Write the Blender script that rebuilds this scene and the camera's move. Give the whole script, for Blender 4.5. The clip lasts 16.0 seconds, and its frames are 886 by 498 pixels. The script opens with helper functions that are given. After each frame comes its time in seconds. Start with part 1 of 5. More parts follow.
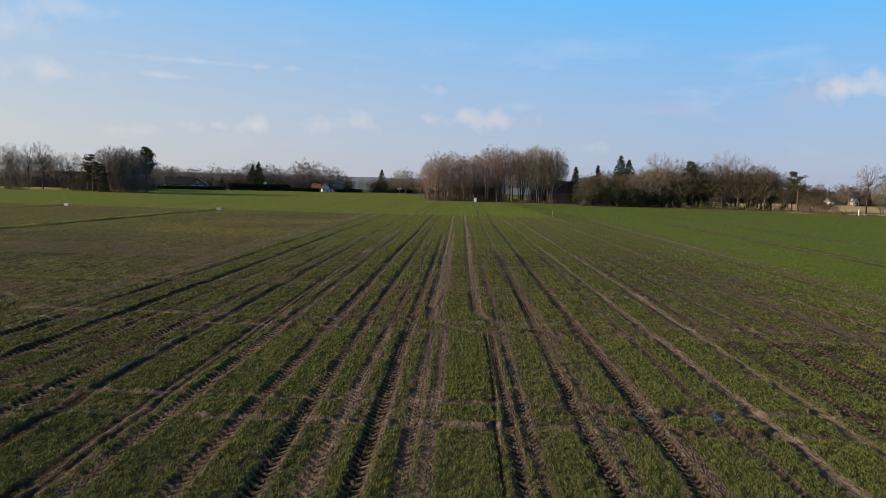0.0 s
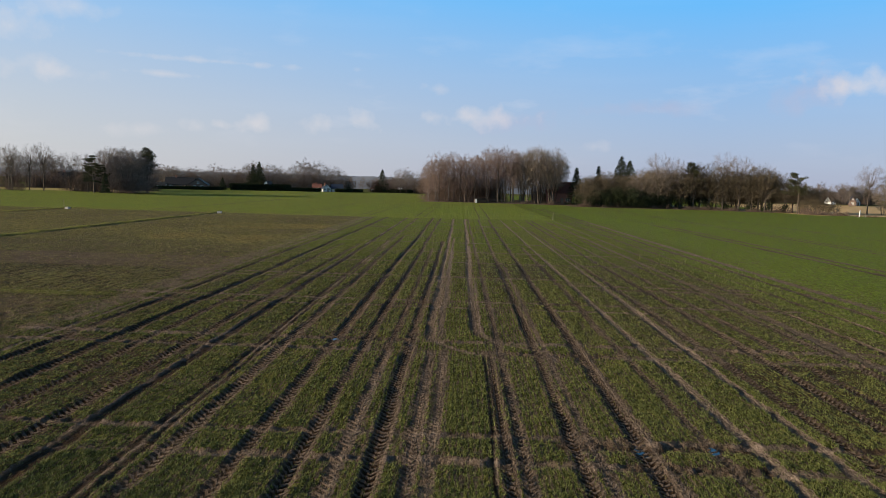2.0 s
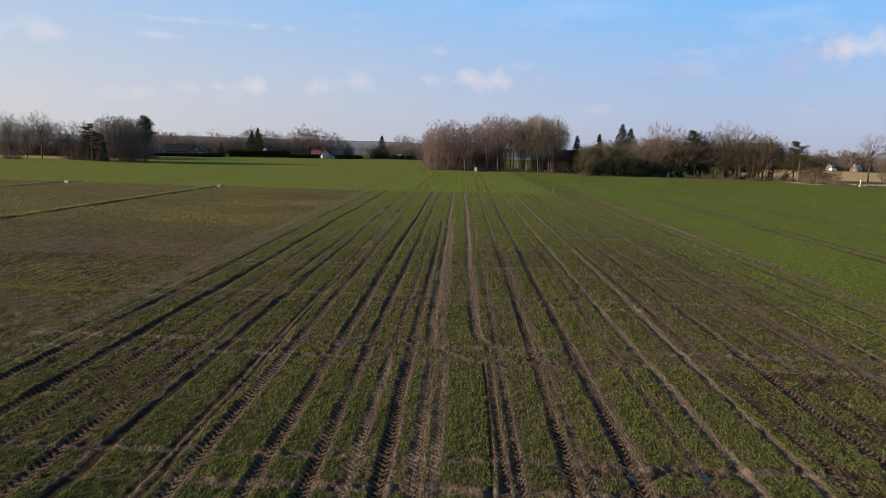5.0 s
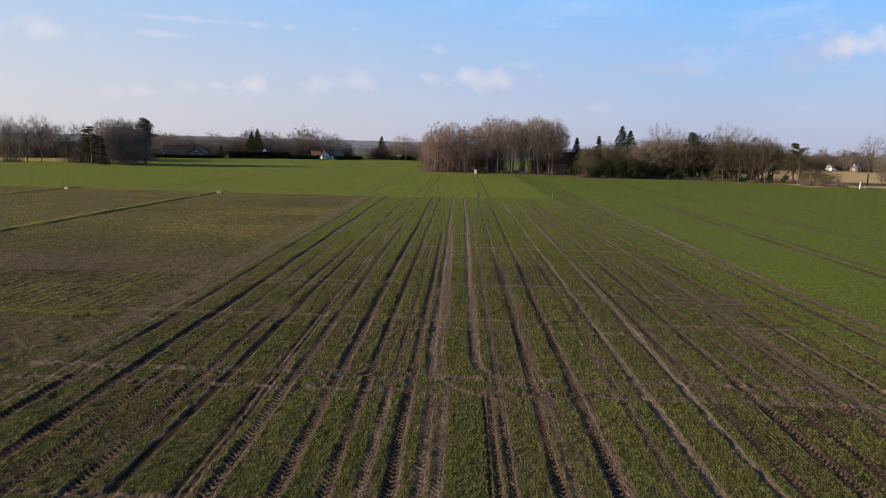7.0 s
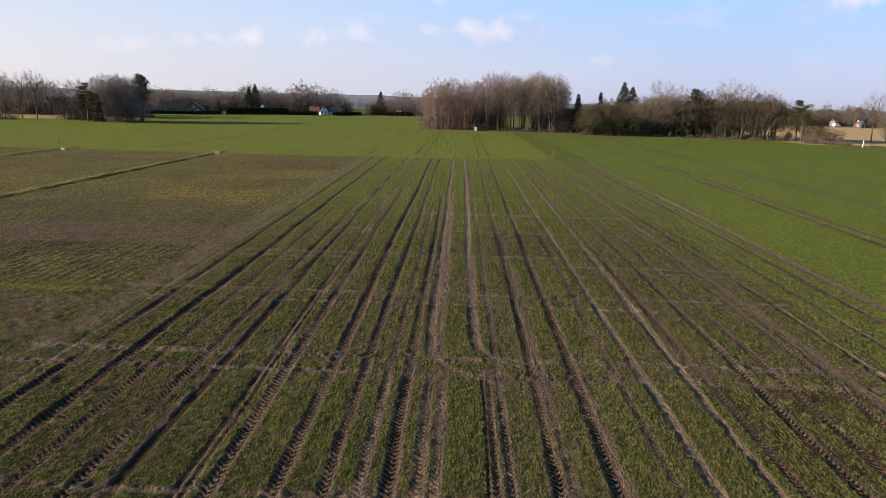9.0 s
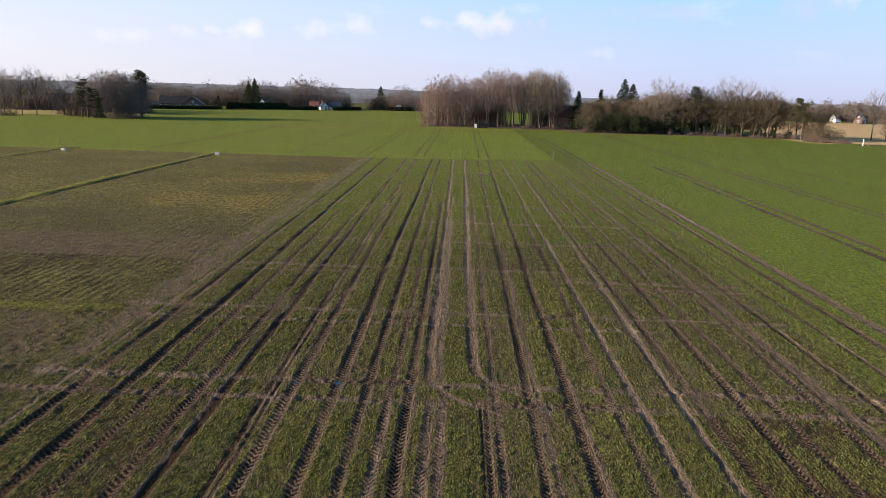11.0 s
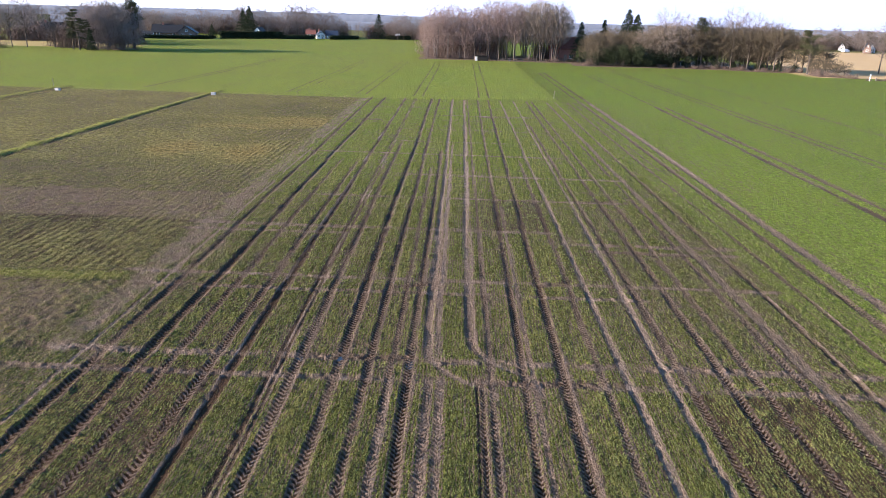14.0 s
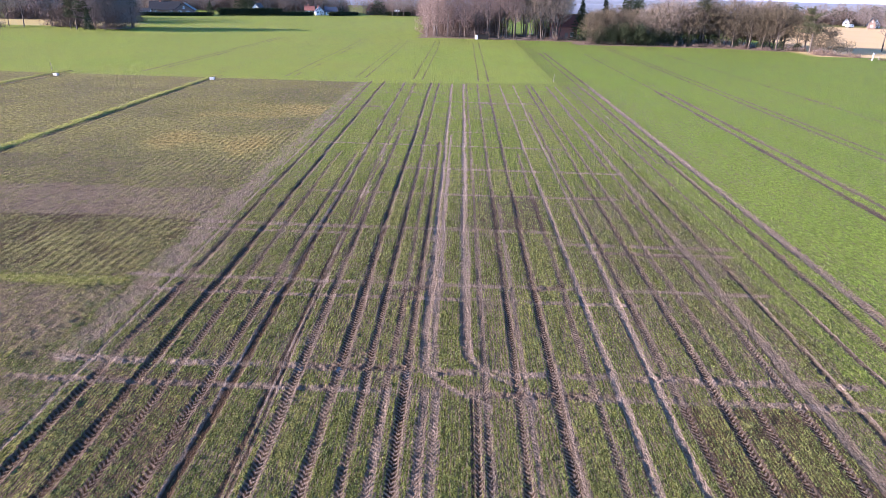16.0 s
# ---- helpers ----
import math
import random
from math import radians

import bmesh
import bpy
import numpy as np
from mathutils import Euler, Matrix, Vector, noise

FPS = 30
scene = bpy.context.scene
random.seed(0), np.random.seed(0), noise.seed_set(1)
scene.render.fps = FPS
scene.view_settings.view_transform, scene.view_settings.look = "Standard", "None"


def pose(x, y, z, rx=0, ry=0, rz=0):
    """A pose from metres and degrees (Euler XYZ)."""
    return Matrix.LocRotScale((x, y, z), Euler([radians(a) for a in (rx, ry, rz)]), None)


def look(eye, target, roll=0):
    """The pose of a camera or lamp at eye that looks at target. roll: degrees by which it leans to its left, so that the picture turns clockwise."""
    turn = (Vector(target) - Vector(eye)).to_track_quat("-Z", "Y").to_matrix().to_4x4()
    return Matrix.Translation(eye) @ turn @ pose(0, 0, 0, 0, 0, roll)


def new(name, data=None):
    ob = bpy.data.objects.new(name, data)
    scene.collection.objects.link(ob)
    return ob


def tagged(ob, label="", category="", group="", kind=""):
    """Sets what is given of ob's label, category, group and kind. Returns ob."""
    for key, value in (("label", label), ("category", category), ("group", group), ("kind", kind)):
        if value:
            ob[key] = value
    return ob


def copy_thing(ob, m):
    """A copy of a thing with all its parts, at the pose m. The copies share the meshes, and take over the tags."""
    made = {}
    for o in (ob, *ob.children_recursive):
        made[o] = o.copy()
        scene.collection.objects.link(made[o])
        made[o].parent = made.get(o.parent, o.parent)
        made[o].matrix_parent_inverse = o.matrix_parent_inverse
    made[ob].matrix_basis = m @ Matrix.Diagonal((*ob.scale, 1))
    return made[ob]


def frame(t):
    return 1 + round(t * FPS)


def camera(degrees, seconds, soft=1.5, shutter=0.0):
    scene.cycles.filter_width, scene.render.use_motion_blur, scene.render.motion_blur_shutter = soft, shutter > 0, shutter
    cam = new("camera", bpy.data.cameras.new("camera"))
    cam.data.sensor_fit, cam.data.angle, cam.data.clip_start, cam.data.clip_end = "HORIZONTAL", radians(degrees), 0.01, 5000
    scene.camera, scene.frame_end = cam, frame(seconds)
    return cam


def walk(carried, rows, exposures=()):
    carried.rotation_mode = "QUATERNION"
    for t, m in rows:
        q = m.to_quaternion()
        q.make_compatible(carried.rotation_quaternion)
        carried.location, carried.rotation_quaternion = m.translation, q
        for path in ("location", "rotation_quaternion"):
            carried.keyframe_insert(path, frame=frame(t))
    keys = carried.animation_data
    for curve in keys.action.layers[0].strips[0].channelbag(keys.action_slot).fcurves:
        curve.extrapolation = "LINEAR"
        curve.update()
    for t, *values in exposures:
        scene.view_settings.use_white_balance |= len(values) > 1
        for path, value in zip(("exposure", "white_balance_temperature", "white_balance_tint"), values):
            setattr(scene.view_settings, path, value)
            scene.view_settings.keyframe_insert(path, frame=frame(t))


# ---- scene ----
cam = camera(65.3, 16.0, soft=0.65)
PATH = [
    (0, (0.286, -0.116, 4.558), (0.233, 1.875, 4.379), 1.6),
    (0.5, (0.317, -0.041, 4.725), (0.263, 1.951, 4.547), 1.6),
    (1, (0.321, -0.019, 4.926), (0.267, 1.973, 4.747), 1.5),
    (1.5, (0.319, -0.026, 5.104), (0.265, 1.965, 4.923), 1.5),
    (2, (0.316, -0.034, 5.299), (0.261, 1.957, 5.116), 1.6),
    (2.5, (0.332, -0.09, 5.49), (0.278, 1.9, 5.303), 1.5),
    (3, (0.32, -0.126, 5.712), (0.266, 1.862, 5.499), 1.5),
    (5.5, (0.241, -0.224, 7.081), (0.19, 1.754, 6.792), 1.6),
    (6, (0.228, -0.183, 7.345), (0.177, 1.795, 7.057), 1.6),
    (6.5, (0.23, -0.158, 7.637), (0.179, 1.82, 7.349), 1.6),
    (7, (0.236, -0.126, 7.927), (0.185, 1.853, 7.637), 1.5),
    (7.5, (0.233, -0.101, 8.172), (0.183, 1.87, 7.834), 1.6),
    (8, (0.231, -0.032, 8.382), (0.182, 1.933, 8.012), 1.5),
    (8.5, (0.247, 0.048, 8.602), (0.199, 2.006, 8.193), 1.5),
    (9, (0.235, 0.116, 8.852), (0.188, 2.071, 8.435), 1.5),
    (9.5, (0.226, 0.195, 9.133), (0.179, 2.15, 8.715), 1.5),
    (12, (0.218, 0.179, 10.782), (0.174, 2.118, 10.294), 1.7),
    (12.5, (0.223, 0.212, 11.098), (0.18, 2.14, 10.57), 1.7),
    (13, (0.189, 0.226, 11.383), (0.148, 2.146, 10.823), 1.7),
    (13.5, (0.211, 0.199, 11.705), (0.171, 2.109, 11.113), 1.7),
    (14, (0.221, 0.193, 12.029), (0.183, 2.091, 11.397), 1.7),
    (14.5, (0.271, 0.143, 12.379), (0.233, 2.03, 11.716), 1.7),
    (15, (0.306, 0.117, 12.751), (0.269, 1.994, 12.061), 1.7),
    (15.5, (0.346, 0.079, 13.178), (0.309, 1.953, 12.481), 1.7),
    (16, (0.376, 0.147, 13.552), (0.338, 2.02, 12.854), 1.6),
]
walk(cam, [(t, look(eye, target, roll)) for t, eye, target, roll in PATH],
     exposures=[(0.0, 0.56, 6800, 7), (3.0, 0.58, 6800, 9), (5.5, 0.64, 6800, 12), (7.0, 0.69, 6800, 13), (9.5, 1.03, 6900, 14), (12.0, 1.29, 6350, 15), (13.0, 1.62, 6050, 17), (14.5, 2.08, 5700, 20), (15.0, 2.27, 5620, 23), (16.0, 2.40, 5450, 29)])

# ---- world, sun ----
SUN_AZ, SUN_EL = radians(-104), radians(15)      # clockwise from +y: the sun stands low on the left, a little behind
sun_dir = Vector((math.sin(SUN_AZ) * math.cos(SUN_EL), math.cos(SUN_AZ) * math.cos(SUN_EL), math.sin(SUN_EL)))
sun = new("sun", bpy.data.lights.new("sun", "SUN"))
sun.data.energy, sun.data.angle, sun.data.color = 5.0, radians(0.55), (1.0, 0.85, 0.67)
sun.matrix_world = look(sun_dir * 100, (0, 0, 0))

world = bpy.data.worlds.new("sky")
scene.world = world
world.use_nodes = True
wt = world.node_tree
wt.nodes.clear()


def wnode(kind):
    return wt.nodes.new(kind)


def wmath(op, a, b=None, clamp=False):
    n = wnode("ShaderNodeMath")
    n.operation, n.use_clamp = op, clamp
    for i, v in enumerate((a, b)):
        if v is None:
            continue
        if isinstance(v, (int, float)):
            n.inputs[i].default_value = v
        else:
            wt.links.new(v, n.inputs[i])
    return n.outputs[0]


def wmix(fac, a, b, blend="MIX"):
    n = wnode("ShaderNodeMix")
    n.data_type, n.blend_type = "RGBA", blend
    for sock, v in ((n.inputs[0], fac), (n.inputs[6], a), (n.inputs[7], b)):
        if isinstance(v, (int, float, tuple)):
            sock.default_value = v
        else:
            wt.links.new(v, sock)
    return n.outputs[2]


sky = wnode("ShaderNodeTexSky")
sky.sky_type, sky.sun_disc, sky.sun_elevation, sky.sun_rotation = "NISHITA", False, SUN_EL, SUN_AZ
sky.altitude, sky.air_density, sky.dust_density, sky.ozone_density = 20, 1.0, 1.6, 2.0
coord = wnode("ShaderNodeTexCoord")
sep = wnode("ShaderNodeSeparateXYZ")
wt.links.new(coord.outputs["Generated"], sep.inputs[0])
# thin winter cloud: puffs in a band above the horizon, wisps higher up
flat = wnode("ShaderNodeMapping")
flat.inputs["Scale"].default_value = (1.0, 1.0, 3.4)
wt.links.new(coord.outputs["Generated"], flat.inputs[0])
puff = wnode("ShaderNodeTexNoise")
puff.inputs["Scale"].default_value, puff.inputs["Detail"].default_value, puff.inputs["Roughness"].default_value = 5.2, 7, 0.55
wt.links.new(flat.outputs[0], puff.inputs["Vector"])
puffs = wmath("MULTIPLY", wmath("SUBTRACT", puff.outputs["Fac"], 0.55), 4.5, True)
band = wmath("MULTIPLY", wmath("MULTIPLY", wmath("SUBTRACT", sep.outputs[2], 0.03), 14, True),
             wmath("SUBTRACT", 1.0, wmath("MULTIPLY", wmath("SUBTRACT", sep.outputs[2], 0.12), 7, True), True))
veil = wnode("ShaderNodeMapping")
veil.inputs["Scale"].default_value = (0.6, 1.0, 9.0)
wt.links.new(coord.outputs["Generated"], veil.inputs[0])
wisp = wnode("ShaderNodeTexNoise")
wisp.inputs["Scale"].default_value, wisp.inputs["Detail"].default_value = 3.0, 5
wt.links.new(veil.outputs[0], wisp.inputs["Vector"])
wisps = wmath("MULTIPLY", wmath("SUBTRACT", wisp.outputs["Fac"], 0.5), 1.4, True)
fluff = wnode("ShaderNodeTexNoise")
fluff.inputs["Scale"].default_value, fluff.inputs["Detail"].default_value = 34.0, 7
wt.links.new(coord.outputs["Generated"], fluff.inputs["Vector"])
height = wmath("POWER", wmath("MULTIPLY", wmath("MAXIMUM", sep.outputs[2], 0.0), 3.5, True), 1.25)
clear = wmix(height, (2.98, 3.34, 4.66, 1), (0.36, 3.6, 8.0, 1))
sunward = wmath("MULTIPLY", wmath("ADD", wmath("MULTIPLY", sep.outputs[0], -1.0), 0.32), 0.85, True)
clear = wmix(wmath("MULTIPLY", wmath("MULTIPLY", sunward, wmath("SUBTRACT", 1.0, wmath("MULTIPLY", wmath("MAXIMUM", sep.outputs[2], 0.0), 2.5), True)), 0.92), clear, (4.88, 4.84, 4.82, 1))
zenith = wmath("MULTIPLY", wmath("SUBTRACT", sep.outputs[2], 0.28), 2.6, True)
clear = wmix(zenith, clear, (0.42, 0.48, 0.60, 1))
blue = wmix(0.85, sky.outputs[0], clear)
cloudy = wmix(wmath("MULTIPLY", wmath("MULTIPLY", puffs, band), 0.40), blue, (5.6, 5.5, 6.0, 1))
LIT, SHADE = (5.15, 4.95, 5.25, 1), (3.05, 3.35, 4.75, 1)
# separate cumulus puffs low over the horizon, sunlit or shaded: direction, breadth, height, density
for way, wide, tall, thick, tone in (((0.072, 0.994, 0.092), 0.050, 0.0131, 0.8, SHADE), ((0.251, 0.962, 0.112), 0.070, 0.0080, 0.65, SHADE), ((0.426, 0.895, 0.130), 0.040, 0.0210, 0.8, SHADE),
                               ((0.021, 0.995, 0.098), 0.054, 0.0115, 0.74, LIT), ((-0.152, 0.984, 0.087), 0.020, 0.0123, 0.75, LIT), ((-0.208, 0.975, 0.082), 0.016, 0.0098, 0.6, LIT),
                               ((-0.292, 0.953, 0.078), 0.020, 0.0090, 0.75, LIT), ((-0.332, 0.941, 0.073), 0.011, 0.0049, 0.6, LIT), ((-0.359, 0.931, 0.070), 0.015, 0.0074, 0.5, LIT),
                               ((-0.430, 0.901, 0.062), 0.033, 0.0065, 0.4, LIT), ((-0.335, 0.929, 0.156), 0.114, 0.0033, 0.55, LIT), ((-0.389, 0.911, 0.135), 0.039, 0.0033, 0.5, LIT),
                               ((0.487, 0.863, 0.136), 0.042, 0.0155, 0.85, LIT), ((0.420, 0.896, 0.146), 0.013, 0.0065, 0.45, LIT), ((-0.040, 0.990, 0.135), 0.018, 0.0065, 0.4, LIT),
                               ((-0.542, 0.830, 0.131), 0.038, 0.0114, 0.55, LIT), ((-0.499, 0.858, 0.124), 0.028, 0.0082, 0.4, LIT), ((-0.540, 0.823, 0.174), 0.033, 0.0123, 0.5, LIT),
                               ((-0.482, 0.852, 0.204), 0.057, 0.0098, 0.45, LIT), ((0.180, 0.982, 0.060), 0.015, 0.0065, 0.4, LIT)):
    away = wnode("ShaderNodeVectorMath")
    away.operation = "SUBTRACT"
    wt.links.new(coord.outputs["Generated"], away.inputs[0])
    away.inputs[1].default_value = way
    squash = wnode("ShaderNodeVectorMath")
    squash.operation = "MULTIPLY"
    wt.links.new(away.outputs[0], squash.inputs[0])
    squash.inputs[1].default_value = (0.72 / wide, 0.72 / wide, 0.72 / tall)
    size = wnode("ShaderNodeVectorMath")
    size.operation = "LENGTH"
    wt.links.new(squash.outputs[0], size.inputs[0])
    body = wmath("ADD", wmath("SUBTRACT", 1.0, size.outputs["Value"]), wmath("MULTIPLY", wmath("SUBTRACT", fluff.outputs["Fac"], 0.5), 3.2))
    cloudy = wmix(wmath("MULTIPLY", wmath("MULTIPLY", body, 0.62, True), min(1.0, thick * 0.95)), cloudy, tone)
cloudy = wmix(wmath("MULTIPLY", wisps, 0.12), cloudy, (4.8, 5.3, 6.2, 1))
backing = wnode("ShaderNodeBackground")
backing.inputs[1].default_value = 0.10
wt.links.new(cloudy, backing.inputs[0])
wout = wnode("ShaderNodeOutputWorld")
wt.links.new(backing.outputs[0], wout.inputs[0])


# ---- materials ----
class Nodes:
    """A small helper round one material's node tree."""

    def __init__(self, name, rough=0.9, spec=0.2):
        self.mat = bpy.data.materials.new(name)
        self.mat.use_nodes = True
        self.tree = self.mat.node_tree
        self.bsdf = self.tree.nodes["Principled BSDF"]
        self.bsdf.inputs["Roughness"].default_value = rough
        self.bsdf.inputs["Specular IOR Level"].default_value = spec
        self.where = self.tree.nodes.new("ShaderNodeTexCoord").outputs["Object"]

    def link(self, sock, v):
        if isinstance(v, (int, float, tuple)):
            sock.default_value = v
        else:
            self.tree.links.new(v, sock)

    def math(self, op, a, b=0.0, clamp=False):
        n = self.tree.nodes.new("ShaderNodeMath")
        n.operation, n.use_clamp = op, clamp
        self.link(n.inputs[0], a)
        self.link(n.inputs[1], b)
        return n.outputs[0]

    def noise(self, scale, detail=3, rough=0.6, stretch=None):
        n = self.tree.nodes.new("ShaderNodeTexNoise")
        n.inputs["Scale"].default_value, n.inputs["Detail"].default_value, n.inputs["Roughness"].default_value = scale, detail, rough
        v = self.where
        if stretch:
            m = self.tree.nodes.new("ShaderNodeMapping")
            m.inputs["Scale"].default_value = stretch
            self.tree.links.new(v, m.inputs[0])
            v = m.outputs[0]
        self.tree.links.new(v, n.inputs["Vector"])
        return n.outputs["Fac"]

    def ramp(self, v, lo, hi):
        n = self.tree.nodes.new("ShaderNodeMapRange")
        n.clamp = True
        self.link(n.inputs[0], v)
        n.inputs[1].default_value, n.inputs[2].default_value = lo, hi
        return n.outputs[0]

    def mix(self, fac, a, b, blend="MIX"):
        n = self.tree.nodes.new("ShaderNodeMix")
        n.data_type, n.blend_type = "RGBA", blend
        self.link(n.inputs[0], fac)
        self.link(n.inputs[6], a if not isinstance(a, tuple) else (*a[:3], 1))
        self.link(n.inputs[7], b if not isinstance(b, tuple) else (*b[:3], 1))
        return n.outputs[2]

    def attr(self, name):
        n = self.tree.nodes.new("ShaderNodeAttribute")
        n.attribute_name = name
        return n.outputs["Fac"]

    def each(self):
        return self.tree.nodes.new("ShaderNodeObjectInfo").outputs["Random"]

    def island(self):
        return self.tree.nodes.new("ShaderNodeNewGeometry").outputs["Random Per Island"]

    def bump(self, height, strength, distance):
        n = self.tree.nodes.new("ShaderNodeBump")
        n.inputs["Strength"].default_value, n.inputs["Distance"].default_value = strength, distance
        self.link(n.inputs["Height"], height)
        self.tree.links.new(n.outputs[0], self.bsdf.inputs["Normal"])

    def done(self, colour, rough=None):
        self.link(self.bsdf.inputs["Base Color"], colour if not isinstance(colour, tuple) else (*colour[:3], 1))
        if rough is not None:
            self.link(self.bsdf.inputs["Roughness"], rough)
        return self.mat


def ground_material():
    n = Nodes("soil_and_young_crop", 0.95, 0.02)
    coarse, mid, fine = n.noise(0.35, 4), n.noise(2.3, 4, 0.65), n.noise(14, 5, 0.75)
    clod = n.noise(5.0, 4, 0.7)
    row = n.noise(8.0, 4, 0.75, (1.0, 0.28, 1.0))
    band = n.noise(2.4, 4, 0.75, (1.0, 0.16, 1.0))
    clump = n.ramp(n.noise(4.0, 3, 0.6, (1.0, 0.22, 1.0)), 0.42, 0.58)
    tuft = n.ramp(n.noise(12.5, 2, 0.6, (1.0, 0.30, 1.0)), 0.42, 0.58)
    mottle = n.math("ADD", n.math("MULTIPLY", clump, 0.5), n.math("MULTIPLY", tuft, 0.5))
    split = n.tree.nodes.new("ShaderNodeSeparateXYZ")
    n.tree.links.new(n.where, split.inputs[0])
    # seed rows an eighth of a metre apart, a little uneven
    drill = n.math("SINE", n.math("ADD", n.math("MULTIPLY", split.outputs[0], 2 * math.pi / 0.125), n.math("MULTIPLY", mid, 3.0)))
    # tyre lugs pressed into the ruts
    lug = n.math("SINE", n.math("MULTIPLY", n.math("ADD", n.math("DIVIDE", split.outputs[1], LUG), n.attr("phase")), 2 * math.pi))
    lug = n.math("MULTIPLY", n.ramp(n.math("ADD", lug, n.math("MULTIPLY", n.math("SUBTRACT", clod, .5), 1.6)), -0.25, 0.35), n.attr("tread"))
    speck = n.ramp(n.noise(27, 3, 0.7, (1.0, 0.42, 1.0)), 0.40, 0.60)
    soil = n.mix(n.ramp(mid, 0.3, 0.7), (0.071, 0.051, 0.035), (0.123, 0.090, 0.063))
    soil = n.mix(n.math("MULTIPLY", n.ramp(fine, 0.50, 0.68), 0.75), soil, (0.216, 0.169, 0.135))
    # damp soil, and also the shade painted into ruts and along their rims
    soil = n.mix(n.math("MULTIPLY", n.attr("wet"), 0.95), soil, (0.034, 0.020, 0.011))
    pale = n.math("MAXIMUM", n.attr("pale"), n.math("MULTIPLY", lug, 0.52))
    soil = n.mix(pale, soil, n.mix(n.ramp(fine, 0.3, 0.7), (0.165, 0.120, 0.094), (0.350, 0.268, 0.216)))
    # the near-black leaf tones paint in the small shadows among the plants
    leaf = n.mix(n.ramp(n.math("ADD", n.math("MULTIPLY", fine, 0.55), n.math("MULTIPLY", row, 0.45)), 0.43, 0.60), (0.024, 0.033, 0.005), (0.212, 0.232, 0.050))
    leaf = n.mix(n.math("MULTIPLY", n.math("SUBTRACT", 1.0, speck), 0.55), leaf, (0.023, 0.028, 0.006))
    leaf = n.mix(n.math("MULTIPLY", n.ramp(band, 0.47, 0.60), 0.5), leaf, (0.045, 0.045, 0.012))
    leaf = n.mix(n.math("MULTIPLY", n.ramp(coarse, 0.4, 0.7), 0.3), leaf, (0.115, 0.106, 0.031))
    lush = n.mix(n.ramp(n.math("ADD", n.math("MULTIPLY", fine, 0.5), n.math("MULTIPLY", row, 0.5)), 0.42, 0.60), (0.114, 0.170, 0.020), (0.325, 0.424, 0.064))
    streak = n.noise(0.55, 4, 0.7, (1.0, 0.12, 1.0))
    lush = n.mix(n.math("MULTIPLY", n.ramp(n.math("ADD", n.math("MULTIPLY", streak, .5), n.math("MULTIPLY", band, .5)), 0.45, 0.59), 0.5), lush, (0.142, 0.202, 0.020))
    lush = n.mix(n.math("MULTIPLY", n.ramp(n.noise(0.06, 3), 0.4, 0.7), 0.4), lush, (0.246, 0.277, 0.040))
    lush = n.mix(n.math("MULTIPLY", n.attr("deep"), 0.62), lush, n.mix(n.ramp(n.math("ADD", n.math("MULTIPLY", fine, 0.5), n.math("MULTIPLY", row, 0.5)), 0.42, 0.60), (0.062, 0.113, 0.011), (0.190, 0.293, 0.032)))
    leaf = n.mix(n.attr("lush"), leaf, lush)
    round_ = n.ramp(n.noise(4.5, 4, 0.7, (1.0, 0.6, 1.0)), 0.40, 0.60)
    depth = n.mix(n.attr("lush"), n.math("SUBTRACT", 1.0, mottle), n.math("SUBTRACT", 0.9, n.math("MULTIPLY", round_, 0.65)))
    # hollows of the canopy darkened in colour, as painted self-shadow
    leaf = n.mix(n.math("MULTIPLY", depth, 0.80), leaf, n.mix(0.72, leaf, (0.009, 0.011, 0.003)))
    dry = n.mix(n.ramp(n.math("ADD", n.math("MULTIPLY", mid, 0.5), n.math("MULTIPLY", clod, 0.5)), 0.36, 0.62), (0.042, 0.041, 0.012), (0.276, 0.248, 0.084))
    dry = n.mix(n.math("MULTIPLY", n.attr("rust"), 0.26), dry, (0.254, 0.127, 0.046))
    dry = n.mix(n.math("MULTIPLY", n.ramp(n.noise(3.4, 4, 0.7, (1.0, 0.45, 1.0)), 0.49, 0.59), 0.8), dry, (0.044, 0.040, 0.013))
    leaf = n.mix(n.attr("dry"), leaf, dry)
    leaf = n.mix(n.attr("verge"), leaf, n.mix(n.ramp(clod, 0.35, 0.65), (0.100, 0.109, 0.018), (0.277, 0.266, 0.065)))
    grain = n.math("ADD", n.math("MULTIPLY", fine, 0.5), n.math("ADD", n.math("MULTIPLY", row, 0.5), n.math("MULTIPLY", clod, 0.3)))
    grain = n.math("ADD", n.math("MULTIPLY", n.math("SUBTRACT", grain, 0.65), 2.0), n.math("ADD", n.math("MULTIPLY", drill, 0.22), n.math("MULTIPLY", n.math("SUBTRACT", speck, 0.55), 0.30)))
    furrow = n.math("SINE", n.math("ADD", n.math("MULTIPLY", split.outputs[0], 2 * math.pi / 0.52), n.math("ADD", n.math("MULTIPLY", coarse, 2.4), n.math("MULTIPLY", band, 3.0))))
    furrow = n.math("MULTIPLY", furrow, n.attr("plough"))
    grain = n.math("ADD", grain, n.math("MULTIPLY", furrow, 0.24))
    cover = n.ramp(n.math("ADD", n.attr("crop"), n.math("ADD", grain, n.math("ADD", n.math("MULTIPLY", n.math("SUBTRACT", band, .5), 1.1), n.math("MULTIPLY", n.math("SUBTRACT", mottle, .5), .34)))), 0.34, 0.66)
    straw = n.mix(n.math("ADD", n.math("MULTIPLY", mid, 0.5), n.math("MULTIPLY", n.noise(0.05, 4), 0.5)), (0.360, 0.248, 0.124), (0.505, 0.364, 0.196))
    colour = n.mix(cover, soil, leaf)
